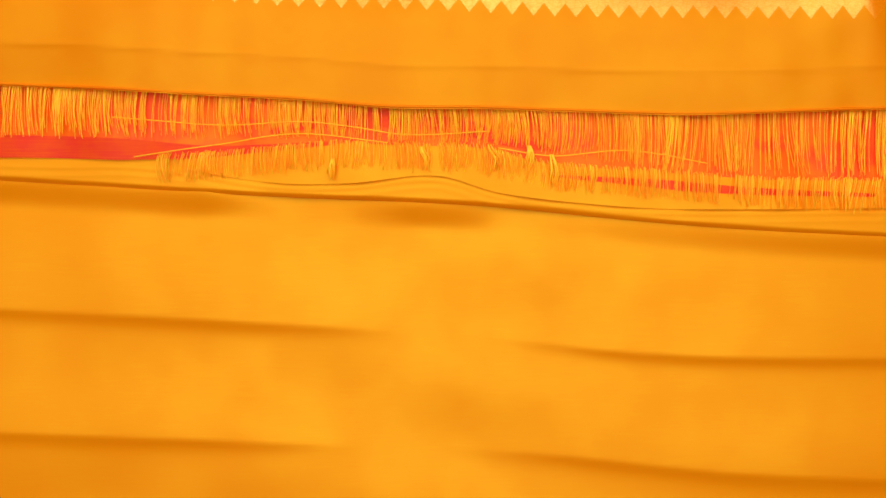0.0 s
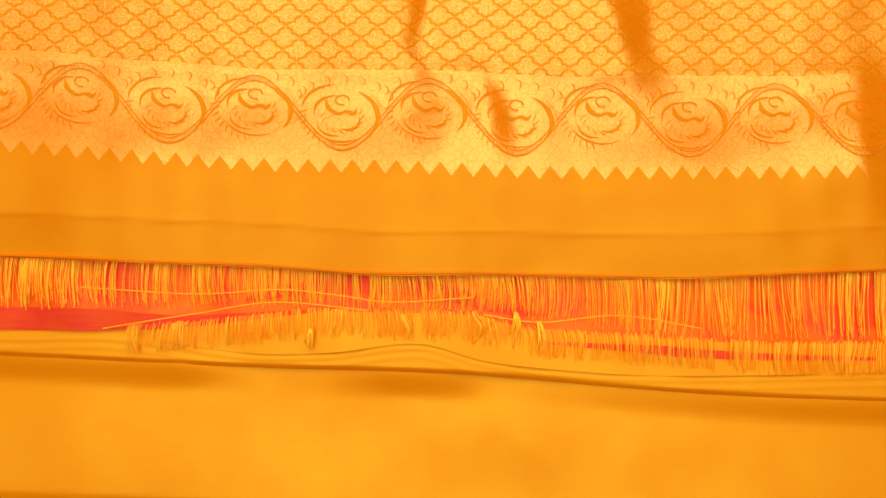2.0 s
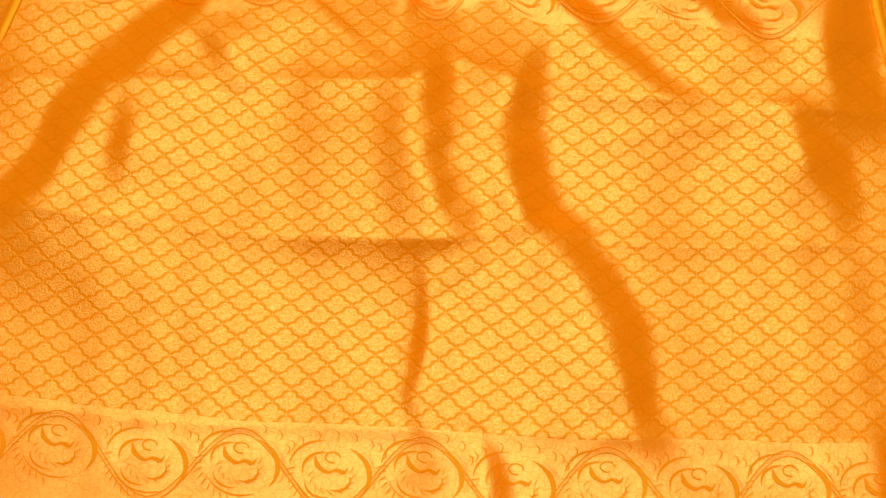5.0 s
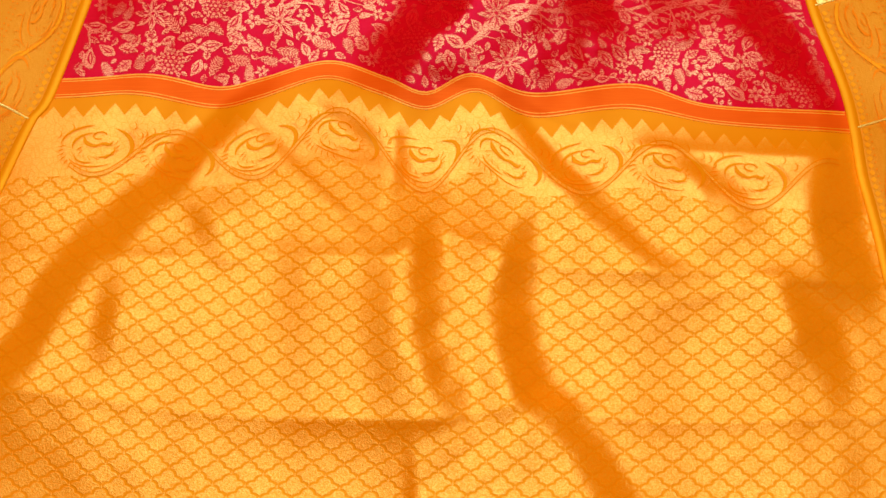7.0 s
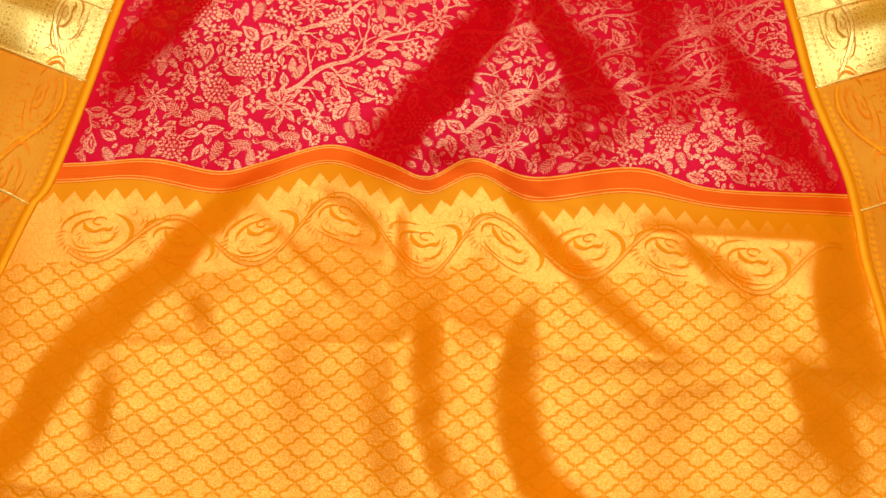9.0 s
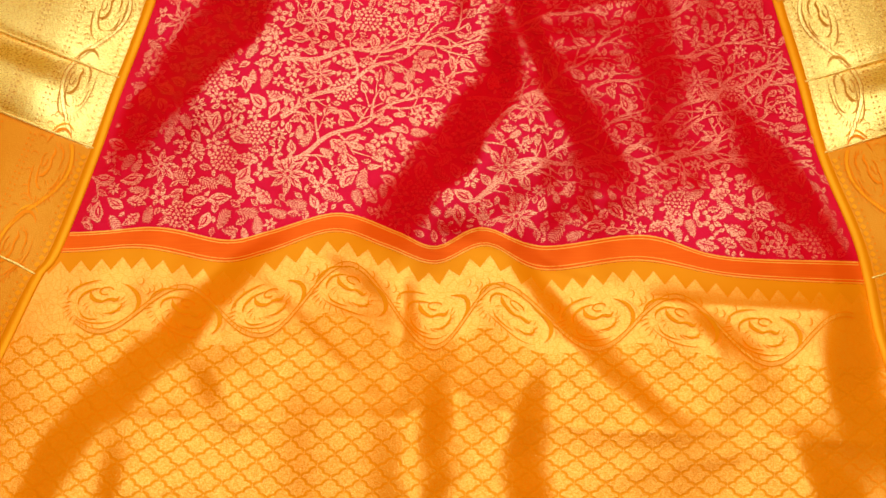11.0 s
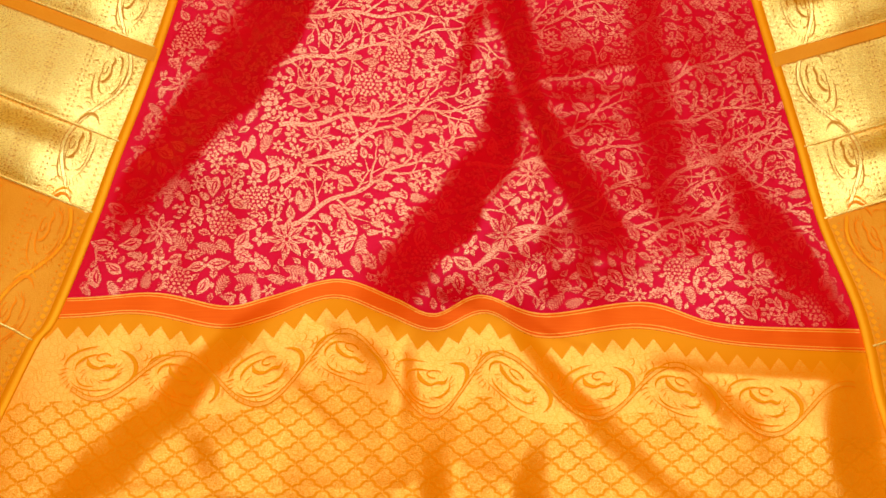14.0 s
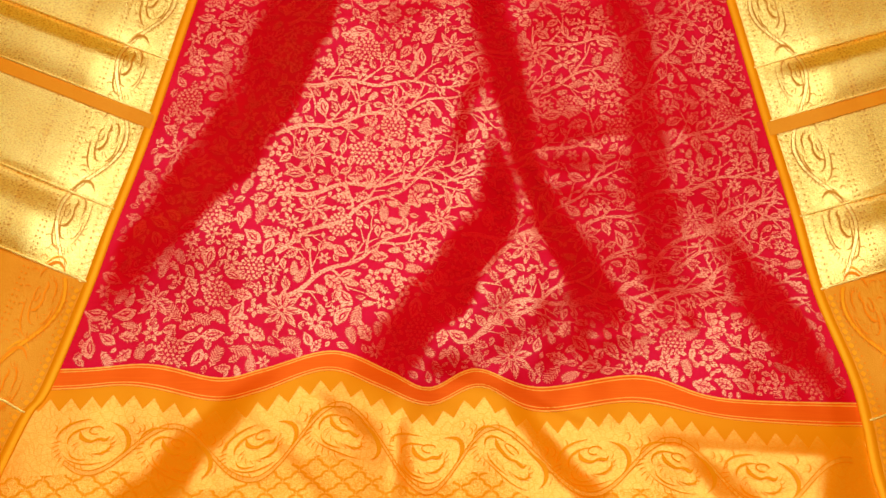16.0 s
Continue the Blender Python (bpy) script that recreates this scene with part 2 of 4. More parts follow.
# folds: points, widths of the steep side at start, middle and end, its slope, reach of the slack side, which side is high (1: right of the way)
FOLDS = [
    # of the end panel
    ([(-0.150, 0.805), (-0.173, 0.788), (-0.198, 0.755), (-0.233, 0.719), (-0.276, 0.668), (-0.313, 0.629), (-0.339, 0.586), (-0.359, 0.544), (-0.395, 0.500)], (0.026, 0.044, 0.050), 0.78, 0.13, -1),
    ([(-0.015, 0.760), (-0.011, 0.727), (-0.022, 0.687)], (0.020, 0.026, 0.020), 0.53, 0.07, 1),
    ([(0.092, 0.800), (0.102, 0.775), (0.124, 0.737), (0.166, 0.694), (0.202, 0.660), (0.237, 0.633), (0.268, 0.616)], (0.026, 0.034, 0.018), 0.70, 0.09, 1),
    ([(0.024, 0.690), (0.014, 0.645), (0.014, 0.605), (0.021, 0.577), (0.027, 0.536), (0.038, 0.500)], (0.010, 0.062, 0.040), 0.75, 0.12, 1),
    ([(0.108, 0.680), (0.100, 0.648), (0.090, 0.600), (0.096, 0.557), (0.110, 0.516), (0.133, 0.490)], (0.010, 0.056, 0.050), 0.78, 0.10, 1),
    ([(0.133, 0.495), (0.163, 0.452), (0.182, 0.410), (0.193, 0.368), (0.197, 0.332), (0.208, 0.310)], (0.034, 0.050, 0.036), 0.62, 0.13, 1),
    ([(-0.004, 0.484), (0.000, 0.420), (-0.006, 0.373), (-0.012, 0.345), (-0.003, 0.324)], (0.006, 0.012, 0.010), 0.83, 0.03, -1),
    ([(0.412, 0.755), (0.406, 0.696), (0.408, 0.645), (0.412, 0.622)], (0.050, 0.058, 0.050), 0.88, 0.14, 1),
    ([(0.360, 0.606), (0.369, 0.580), (0.380, 0.538)], (0.042, 0.044, 0.030), 0.70, 0.07, 1),
    ([(0.258, 0.738), (0.296, 0.701), (0.321, 0.678)], (0.034, 0.036, 0.024), 0.50, 0.07, 1),
    ([(-0.208, 0.674), (-0.189, 0.641)], (0.03, 0.04, 0.03), 0.45, 0.06, -1),
    ([(-0.282, 0.602), (-0.281, 0.550)], (0.02, 0.036, 0.03), 0.45, 0.06, -1),
    ([(-0.093, 0.792), (-0.051, 0.762)], (0.016, 0.026, 0.030), 0.53, 0.06, -1),
    ([(0.052, 0.318), (0.059, 0.305), (0.073, 0.258)], (0.026, 0.030, 0.026), 0.45, 0.06, 1),
    ([(0.41, 0.30), (0.415, 0.22)], (0.034, 0.034, 0.034), 0.53, 0.06, 1),
    # of the red body
    ([(-0.118, 1.44), (-0.137, 1.263), (-0.160, 1.165), (-0.190, 1.097), (-0.216, 1.045), (-0.253, 0.998), (-0.286, 0.950)], (0.085, 0.082, 0.050), 0.94, 0.16, -1),
    ([(0.081, 1.045), (0.084, 1.006), (0.062, 0.965), (0.036, 0.926), (0.004, 0.888), (-0.018, 0.852), (-0.030, 0.820)], (0.022, 0.080, 0.062), 0.86, 0.12, -1),
    ([(0.052, 1.42), (0.069, 1.266), (0.085, 1.195), (0.098, 1.115), (0.114, 1.034), (0.144, 0.966), (0.176, 0.910), (0.194, 0.883)], (0.030, 0.042, 0.036), 0.80, 0.10, 1),
    ([(0.21, 1.45), (0.23, 1.26), (0.243, 1.128), (0.241, 1.014), (0.255, 0.896)], (0.06, 0.054, 0.064), 0.26, 0.10, 1),
    ([(0.325, 0.940), (0.336, 0.920), (0.360, 0.876), (0.392, 0.828)], (0.034, 0.048, 0.034), 0.56, 0.08, 1),
    ([(0.062, 1.190), (0.054, 1.130), (0.042, 1.090), (0.020, 1.040)], (0.016, 0.034, 0.018), 0.46, 0.06, -1),
]
# creases left by folding: points, height, reach
CREASES = [
    ([(-0.60, 0.53), (-0.385, 0.514), (-0.282, 0.505), (-0.179, 0.491), (-0.026, 0.487), (0.041, 0.490), (0.079, 0.504), (0.128, 0.497), (0.23, 0.485), (0.421, 0.492), (0.6, 0.50)], 0.0050, 0.014),
    ([(-0.60, 0.64), (-0.381, 0.635), (-0.175, 0.634), (0.005, 0.640), (0.032, 0.662), (0.116, 0.630), (0.273, 0.625), (0.439, 0.612), (0.6, 0.60)], 0.0048, 0.014),
    ([(-0.6, 0.345), (-0.368, 0.336), (-0.219, 0.323), (-0.023, 0.320), (0.125, 0.317), (0.322, 0.314), (0.6, 0.32)], 0.0042, 0.013),
    ([(0.10, 1.06), (0.20, 1.082), (0.31, 1.096)], 0.0035, 0.014),
    ([(0.165, 0.852), (0.24, 0.862), (0.28, 0.875)], 0.0040, 0.010),
    ([(0.20, 0.752), (0.251, 0.747), (0.321, 0.742), (0.43, 0.741)], 0.0040, 0.009),
]
LEFT = curve([(-0.560, -0.10), (-0.520, 0.10), (-0.455, 0.50), (-0.395, 0.686), (-0.368, 0.77), (-0.354, 0.795), (-0.330, 0.895), (-0.315, 0.971), (-0.300, 1.038), (-0.287, 1.105), (-0.260, 1.261), (-0.20, 1.60)], 160)
RIGHT = curve([(0.560, -0.10), (0.520, 0.10), (0.455, 0.50), (0.433, 0.678), (0.427, 0.722), (0.425, 0.771), (0.419, 0.819), (0.398, 0.903), (0.387, 0.992), (0.369, 1.117), (0.348, 1.27), (0.30, 1.60)], 160)
HEM = curve([(-0.60, 0.165), (-0.38, 0.157), (-0.228, 0.149), (-0.128, 0.144), (-0.047, 0.137), (0.049, 0.136), (0.175, 0.132), (0.251, 0.131), (0.413, 0.136), (0.60, 0.14)], 120)
BAND_LOW = curve([(-0.60, 0.79), (-0.358, 0.795), (-0.276, 0.80), (-0.198, 0.786), (-0.155, 0.795), (-0.090, 0.818), (-0.039, 0.802), (0.010, 0.785), (0.060, 0.804), (0.114, 0.779), (0.208, 0.789), (0.300, 0.773), (0.426, 0.766), (0.60, 0.76)], 160)
BAND_TOP = curve([(-0.60, 0.812), (-0.349, 0.816), (-0.262, 0.822), (-0.194, 0.809), (-0.151, 0.819), (-0.085, 0.838), (-0.029, 0.819), (0.010, 0.803), (0.055, 0.823), (0.115, 0.804), (0.215, 0.816), (0.291, 0.794), (0.424, 0.789), (0.60, 0.782)], 160)


def edge_left(y):
    return np.interp(y, LEFT[:, 1], LEFT[:, 0])


def edge_right(y):
    return np.interp(y, RIGHT[:, 1], RIGHT[:, 0])


def hem(x):
    return np.interp(x, HEM[:, 0], HEM[:, 1])


TEETH = curve([(-0.60, 0.262), (-0.385, 0.250), (-0.30, 0.242), (-0.222, 0.2355), (-0.136, 0.2295), (-0.03, 0.227), (0.105, 0.2205), (0.26, 0.2185), (0.34, 0.218), (0.60, 0.217)], 80)


def teeth(x):
    return np.interp(x, TEETH[:, 0], TEETH[:, 1])


def band_low(x):
    return np.interp(x, BAND_LOW[:, 0], BAND_LOW[:, 1])


def band_top(x):
    return np.interp(x, BAND_TOP[:, 0], BAND_TOP[:, 1])


def waves(x, y):
    return (np.sin(17 * x + 9 * y + 1.3 * np.sin(7 * y)) * np.sin(13 * y - 5 * x + 0.7) + 0.5 * np.sin(41 * x - 23 * y + 2 * np.sin(11 * x)) * np.sin(29 * y + 17 * x)) / 1.5


PLEATS = np.array([-0.2, 0.10, 0.33, 0.56, 0.770, 0.905, 0.987, 1.103, 1.172, 1.265, 1.37, 1.50, 1.65, 1.9])
# how far each pleat rolls over at its lower edge, and over which share of it
PLEAT_ROLL = np.array([0.003, 0.003, 0.004, 0.005, 0.005, 0.0110, 0.004, 0.0100, 0.003, 0.010, 0.01, 0.01, 0.01])
PLEAT_SHARE = np.array([0.3, 0.3, 0.3, 0.25, 0.22, 0.52, 0.14, 0.62, 0.20, 0.5, 0.5, 0.5, 0.5])
PLEAT_BASE = np.r_[0, np.cumsum(0.15 * PLEAT_ROLL)]


def extend(points, by):
    """The fold's line, run on straight at both ends."""
    p = np.array(points, float)
    a, b = p[0] - p[1], p[-1] - p[-2]
    return np.vstack([p[0] + a / np.hypot(*a) * by, p, p[-1] + b / np.hypot(*b) * by])


def soften(h, k):
    for axis in (0, 1):
        for _ in range(k):
            p = np.pad(h, [(1, 1) if i == axis else (0, 0) for i in (0, 1)], mode="edge")
            h = (p[2:] + 2 * p[1:-1] + p[:-2]) / 4 if axis == 0 else (p[:, 2:] + 2 * p[:, 1:-1] + p[:, :-2]) / 4
    return h


def heights(x, y):
    """Height of the upper cloth, worked out in full."""
    xl, xr = edge_left(y), edge_right(y)
    within = smooth((x - xl + 0.01) / 0.04) * smooth((xr - x + 0.01) / 0.04)
    f = np.zeros_like(x)
    for points, widths, slope, reach, side in FOLDS:
        by = max(0.05, 1.2 * max(widths))
        line = curve(extend(points, by), 24)
        length = np.hypot(*np.diff(line, axis=0).T).sum()
        d, s = nearest(line, x, y)
        width = np.interp(s, (0, 0.5, 1), widths)
        d = d * side + 0.05 * width * waves(2.2 * x + slope * 9, 2.6 * y) * 2.4
        fade = min(0.5, max(1.7 * by, 0.13) / length)
        wide = width * (1 + 0.14 * np.sin(8 * s + 30 * slope) + 0.16 * waves(2 * x, 2 * y))
        up = smooth(d / wide + 0.5)
        slack = np.exp(-(np.clip(d - width / 2, 0, None) / reach) ** 1.4)
        f += slope * width / 1.5 * up * slack * smooth(s / fade) * smooth((1 - s) / fade)
    f = soften(f, 2)
    for points, rise, reach in CREASES:
        d, s = nearest(curve(points, 20), x, y)
        f += rise * np.exp(-np.sqrt(d * d + 0.0022 ** 2) / reach) * smooth(s / 0.15) * smooth((1 - s) / 0.15)
    out = np.maximum(np.clip(xl - x, 0, None), np.clip(x - xr, 0, None))
    calm = 1 - 0.8 * smooth(out / 0.04)
    h = 0.012 + (0.0032 * waves(x, y) + 0.0016 * waves(1.9 * x + 5, 1.7 * y + 2)) * calm + f * (0.08 + 0.92 * within)
    # the end panel lies over its fringe and slopes down to the hem
    over = y - hem(x)
    return h + 0.022 * smooth((0.17 - over) / 0.10) - 0.0052 * np.clip(0.040 - over, 0, 0.06) / 0.040 + 0.0006 * np.exp(-((over - 0.040) / 0.0025) ** 2)


STEP, X0, Y0 = 0.004, -0.92, -0.12
TABLE = heights(*np.meshgrid(np.arange(X0, 0.93, STEP), np.arange(Y0, 1.74, STEP)))


def lift(x, y):
    """Height of the upper cloth, from the table, evenly curved between its steps."""
    gx = np.clip((np.asarray(x, float) - X0) / STEP, 1, TABLE.shape[1] - 3.001)
    gy = np.clip((np.asarray(y, float) - Y0) / STEP, 1, TABLE.shape[0] - 3.001)
    i, j = gx.astype(int), gy.astype(int)
    a, b = gx - i, gy - j

    def weights(t):
        return (-0.5 * t + t * t - 0.5 * t ** 3, 1 - 2.5 * t * t + 1.5 * t ** 3, 0.5 * t + 2 * t * t - 1.5 * t ** 3, -0.5 * t * t + 0.5 * t ** 3)
    wa, wb = weights(a), weights(b)
    h = 0.0
    for m in range(4):
        for n in range(4):
            h = h + wb[m] * wa[n] * TABLE[j + m - 1, i + n - 1]
    return h


def pleat_rise(c, k):
    """Rise over the flat of the pleat that starts at PLEATS[k]: it rolls up from its lower edge, then sinks to the next crease."""
    p = (c - PLEATS[k]) / (PLEATS[k + 1] - PLEATS[k])
    e = PLEAT_SHARE[k]
    roll = PLEAT_ROLL[k] * (1 - (1 - np.clip(p / e, 0, 1)) ** 2)
    return PLEAT_BASE[k] + 0.0022 + roll - (0.85 * PLEAT_ROLL[k] + 0.0022) * smooth((p - e) / (1 - e))


def border_height(x, y):
    """Height of the side borders."""
    xl, xr = edge_left(y), edge_right(y)
    out = np.maximum(np.clip(xl - x, 0, None), np.clip(x - xr, 0, None))
    c = np.where(x < 0.03, y + 0.38 * (x - xl), y - 0.31 * (x - xr))
    h = np.zeros_like(c)
    for k in range(len(PLEATS) - 1):
        h = np.where((c >= PLEATS[k]) & (c < PLEATS[k + 1]), pleat_rise(c, k), h)
    return lift(x, y) + h * smooth((out - 0.006) / 0.09) * smooth((y - 0.5) / 0.3)


def lay(x, y, above=0.0, height=lift):
    """World places of plan points, laid on the cloth."""
    h = height(x, y)
    return np.stack([x + h * (0.02 - x), y - h * 0.5 * np.clip(y, 0, 1.1), h + above], -1)


# ---- building ----
def thing(name, label, category, at=(0, 0, 0), kind="", group=""):
    ob = new(name)
    ob.location = at
    return tagged(ob, label, category, group, kind)


def mesh_part(name, verts, faces, material, parent, label="", flat=False, uvs=None):
    me = bpy.data.meshes.new(name)
    me.from_pydata([tuple(v) for v in np.asarray(verts).tolist()], [], faces)
    me.materials.append(material)
    if not flat:
        me.polygons.foreach_set("use_smooth", [True] * len(me.polygons))
    for layer, values in (uvs or {}).items():
        data = me.uv_layers.new(name=layer).data
        index = np.empty(len(me.loops), int)
        me.loops.foreach_get("vertex_index", index)
        data.foreach_set("uv", np.asarray(values)[index].astype(np.float32).ravel())
    me.update()
    ob = new(name, me)
    ob.parent = parent
    return tagged(ob, label)


def grid_faces(n, m):
    i = np.arange((n - 1) * (m - 1))
    r, c = i // (m - 1), i % (m - 1)
    a = r * m + c
    return np.stack([a, a + 1, a + m + 1, a + m], -1).tolist()


def sheet(name, left, right, low, top, n, m, material, parent, label="", above=0.0, height=lift, extra=None):
    """A panel of cloth: n rows from low(x) to top(x), m columns from left(y) to right(y), in the plan."""
    s, t = np.meshgrid(np.linspace(0, 1, m), np.linspace(0, 1, n))
    y = 0.5 * np.ones_like(s)
    x = np.zeros_like(s)
    for _ in range(8):
        y = low(x) + t * (top(x) - low(x))
        x = left(y) + s * (right(y) - left(y))
    uvs = {"UVMap": np.stack([x, y - teeth(x) + 0.090], -1).reshape(-1, 2)}
    if extra:
        uvs["top"] = np.stack([x, extra(x) - y], -1).reshape(-1, 2)
    return mesh_part(name, lay(x, y, above, height).reshape(-1, 3), grid_faces(n, m), material, parent, label, uvs=uvs)


def const(value):
    return lambda q: np.full_like(q, value)


class Motifs:
    """Flat woven shapes, gathered in plan coordinates and laid on the cloth as one mesh."""

    def __init__(self):
        self.v, self.f, self.n = [], [], 0

    def add(self, pts, faces):
        self.v.append(np.asarray(pts, float))
        self.f += [tuple(i + self.n for i in f) for f in faces]
        self.n += len(pts)

    def strip(self, line, widths):
        """A ribbon along a line."""
        line = np.asarray(line, float)
        d = np.gradient(line, axis=0)
        d /= np.maximum(np.hypot(d[:, 0], d[:, 1]), 1e-9)[:, None]
        nrm = np.c_[-d[:, 1], d[:, 0]] * (np.asarray(widths) / 2)[:, None]
        k = len(line)
        self.add(np.vstack([line + nrm, line - nrm]), [(i, i + 1, k + i + 1, k + i) for i in range(k - 1)])

    def blob(self, centre, radii):
        """A round shape with the given radii, even by angle."""
        k = len(radii)
        a = np.arange(k) / k * 2 * np.pi
        ring = np.c_[np.cos(a), np.sin(a)] * np.asarray(radii)[:, None]
        self.add(np.vstack([[centre], ring + centre]), [(0, 1 + i, 1 + (i + 1) % k) for i in range(k)])

    def leaf(self, base, angle, length, width, bend=0.25, k=8, teeth=0.0):
        s = np.linspace(0, 1, k)
        w = width * np.sin(np.pi * np.clip(s, 0.03, 0.97) ** 0.8)
        if teeth:
            w = w * (1 + teeth * (np.arange(k) % 2 - 0.5))
        p = np.c_[s * length, bend * length * s * (1 - s) * 1.6]
        c, n = math.cos(angle), math.sin(angle)
        self.strip(p @ np.array([[c, n], [-n, c]]) + base, w)

    def build(self, name, material, parent, label, above=0.0005, kind="", height=lift):
        v = np.vstack(self.v)
        ob = mesh_part(name, lay(v[:, 0], v[:, 1], above, height), self.f, material, parent, label)
        return tagged(ob, kind=kind)


# ---- the room ----
# Unseen shell added round the cloth; its darkness shapes the reflections.
def room():
    floor = mesh_part("floor", [(-2.6, -2.4, -0.012), (2.6, -2.4, -0.012), (2.6, 3.2, -0.012), (-2.6, 3.2, -0.012)], [(0, 1, 2, 3)], MAT_FLOOR, None)
    tagged(floor, "unseen dark linen floor, added to dim reflections in the folds", "floor", kind="structure")

    def block(name, a, b, label, category):
        bm = bmesh.new()
        bmesh.ops.create_cube(bm, size=1)
        for v in bm.verts:
            v.co = [a[i] + (v.co[i] + 0.5) * (b[i] - a[i]) for i in range(3)]
        me = bpy.data.meshes.new(name)
        bm.to_mesh(me)
        bm.free()
        me.materials.append(MAT_WALL)
        tagged(new(name, me), label, category, kind="structure")
    block("wall_north", (-2.7, 3.2, -0.012), (2.7, 3.3, 2.7), "unseen dark wall, added to dim reflections in the folds", "wall")
    block("wall_south", (-2.7, -2.5, -0.012), (2.7, -2.4, 2.7), "unseen dark wall, added to dim reflections in the folds", "wall")
    block("wall_west", (-2.7, -2.4, -0.012), (-2.6, 3.2, 2.7), "unseen dark wall, added to dim reflections in the folds", "wall")
    block("wall_east", (2.6, -2.4, -0.012), (2.7, 3.2, 2.7), "unseen dark wall, added to dim reflections in the folds", "wall")
    block("ceiling", (-2.7, -2.5, 2.7), (2.7, 3.3, 2.8), "unseen dark ceiling, added to dim reflections in the folds", "ceiling")


room()


# ---- the saree ----
saree = thing("saree", "crimson and gold brocade silk saree spread in soft folds", "saree")
sheet("pallu_panel", edge_left, edge_right, hem, band_low, 300, 420, MAT_PALLU, saree, "yellow silk end panel with a gold lattice brocade", extra=band_low)
sheet("band", edge_left, edge_right, band_low, band_top, 14, 420, MAT_BAND, saree, "plain orange silk band", 0.0002)
body = sheet("body_panel", edge_left, edge_right, band_top, const(1.60), 330, 330, MAT_RED, saree, "crimson silk body with rose gold flowering vines", 0.0)


def cord(name, line, z, r, material, parent, label=""):
    """A thin round cord along a line of the plan."""
    x, y = line[:, 0], line[:, 1]
    d = np.gradient(line, axis=0)
    d /= np.hypot(d[:, 0], d[:, 1])[:, None]
    rows = []
    for e in range(6):
        a = e * np.pi / 3
        rows.append(np.stack([x - d[:, 1] * r * math.cos(a), y + d[:, 0] * r * math.cos(a), z + r * math.sin(a)], -1))
    v = np.stack(rows + rows[:1], 1)
    return mesh_part(name, v.reshape(-1, 3), grid_faces(len(x), 7), material, parent, label, uvs={"UVMap": v.reshape(-1, 3)[:, :2]})


def pleat(side, edge, k, material, lo, hi, name, label, above):
    """One pleat of a side border, from crease to crease, lapping over the one below it."""
    slant = 0.38 if side < 0 else 0.31
    rows = max(8, int((hi - lo) / 0.003))
    c, out = np.meshgrid(np.linspace(lo, hi, rows), np.linspace(0.004, 0.31, 90), indexing="ij")
    y = c + slant * out
    x = edge(y) + side * out
    h = lift(x, y) + pleat_rise(c, k) * smooth((out - 0.006) / 0.09) * smooth((y - 0.5) / 0.3) + above
    v = np.stack([x + h * (0.02 - x), y - h * 0.5 * np.clip(y, 0, 1.1), h], -1).reshape(-1, 3)
    faces = grid_faces(rows, 90)
    return mesh_part(name, v, faces, material, saree, label, uvs={"UVMap": v[:, :2]})


for side, edge in ((-1, edge_left), (1, edge_right)):
    for k in range(1, len(PLEATS) - 2):
        lo, hi = PLEATS[k], PLEATS[k + 1]
        # Pleats below 0.90 take the dull copy, standing for tissue turned from the light.
        pleat(side, edge, k, MAT_BORDER if lo > 0.90 else MAT_DULL_TISSUE, lo - 0.0015, hi + 0.003, "border_pleat", "gold tissue border lying in a pleat", 0.0008)
        # Brighter cord added on the crease to draw its highlight line.
        if lo > 0.76:
            slant = 0.38 if side < 0 else 0.31
            out = np.linspace(0.008, 0.30, 70)
            y = lo + slant * out
            x = edge(y) + side * out
            h = lift(x, y) + (PLEAT_BASE[k] + 0.0022) * smooth((out - 0.006) / 0.09) * smooth((y - 0.5) / 0.3) + 0.0010
            bead = np.c_[x + h * (0.02 - x), y - h * 0.5 * np.clip(y, 0, 1.1)]
            cord("crease_highlight", bead, h, 0.0013, MAT_FIGURE, saree, "bright gold cord added as the highlight along the crease")
        # A duller strip covers the top 15 percent of this pleat.
        if k == 6:
            pleat(side, edge, k, MAT_DULL_TISSUE, lo + 0.85 * (hi - lo), hi - 0.0004, "pleat_strip", "duller strip laid along the crease", 0.0022)
for side, edge in ((-1, edge_left), (1, edge_right)):
    y = np.linspace(0.15, 1.60, 500)
    rows = []
    for q, z in ((-1, 0.0), (-0.85, 0.0014), (0.85, 0.0014), (1, 0.0)):
        rows.append(lay(edge(y) + side * 0.0052 + 0.0056 * q, y, z + 0.0004))
    v = np.stack(rows, 1).reshape(-1, 3)
    mesh_part("selvedge", v, grid_faces(500, 4), MAT_SILK, saree, "narrow raised yellow join", uvs={"UVMap": v[:, :2]})


# ---- gold lines, scrolls and flowers woven into the saree ----
def along_band(offset, width, name, label, material):
    m = Motifs()
    x = np.linspace(-0.37, 0.44, 320)
    y = band_low(x) + offset * (band_top(x) - band_low(x))
    keep = (x > edge_left(y)) & (x < edge_right(y))
    m.strip(np.c_[x, y][keep], np.full(keep.sum(), width))
    m.build(name, material, saree, label, 0.0007)


for offset, width in ((0.04, 0.0013), (0.17, 0.0009), (0.86, 0.0011), (0.98, 0.0014)):
    along_band(offset, width, "band_line", "thin gold line", MAT_GOLD)


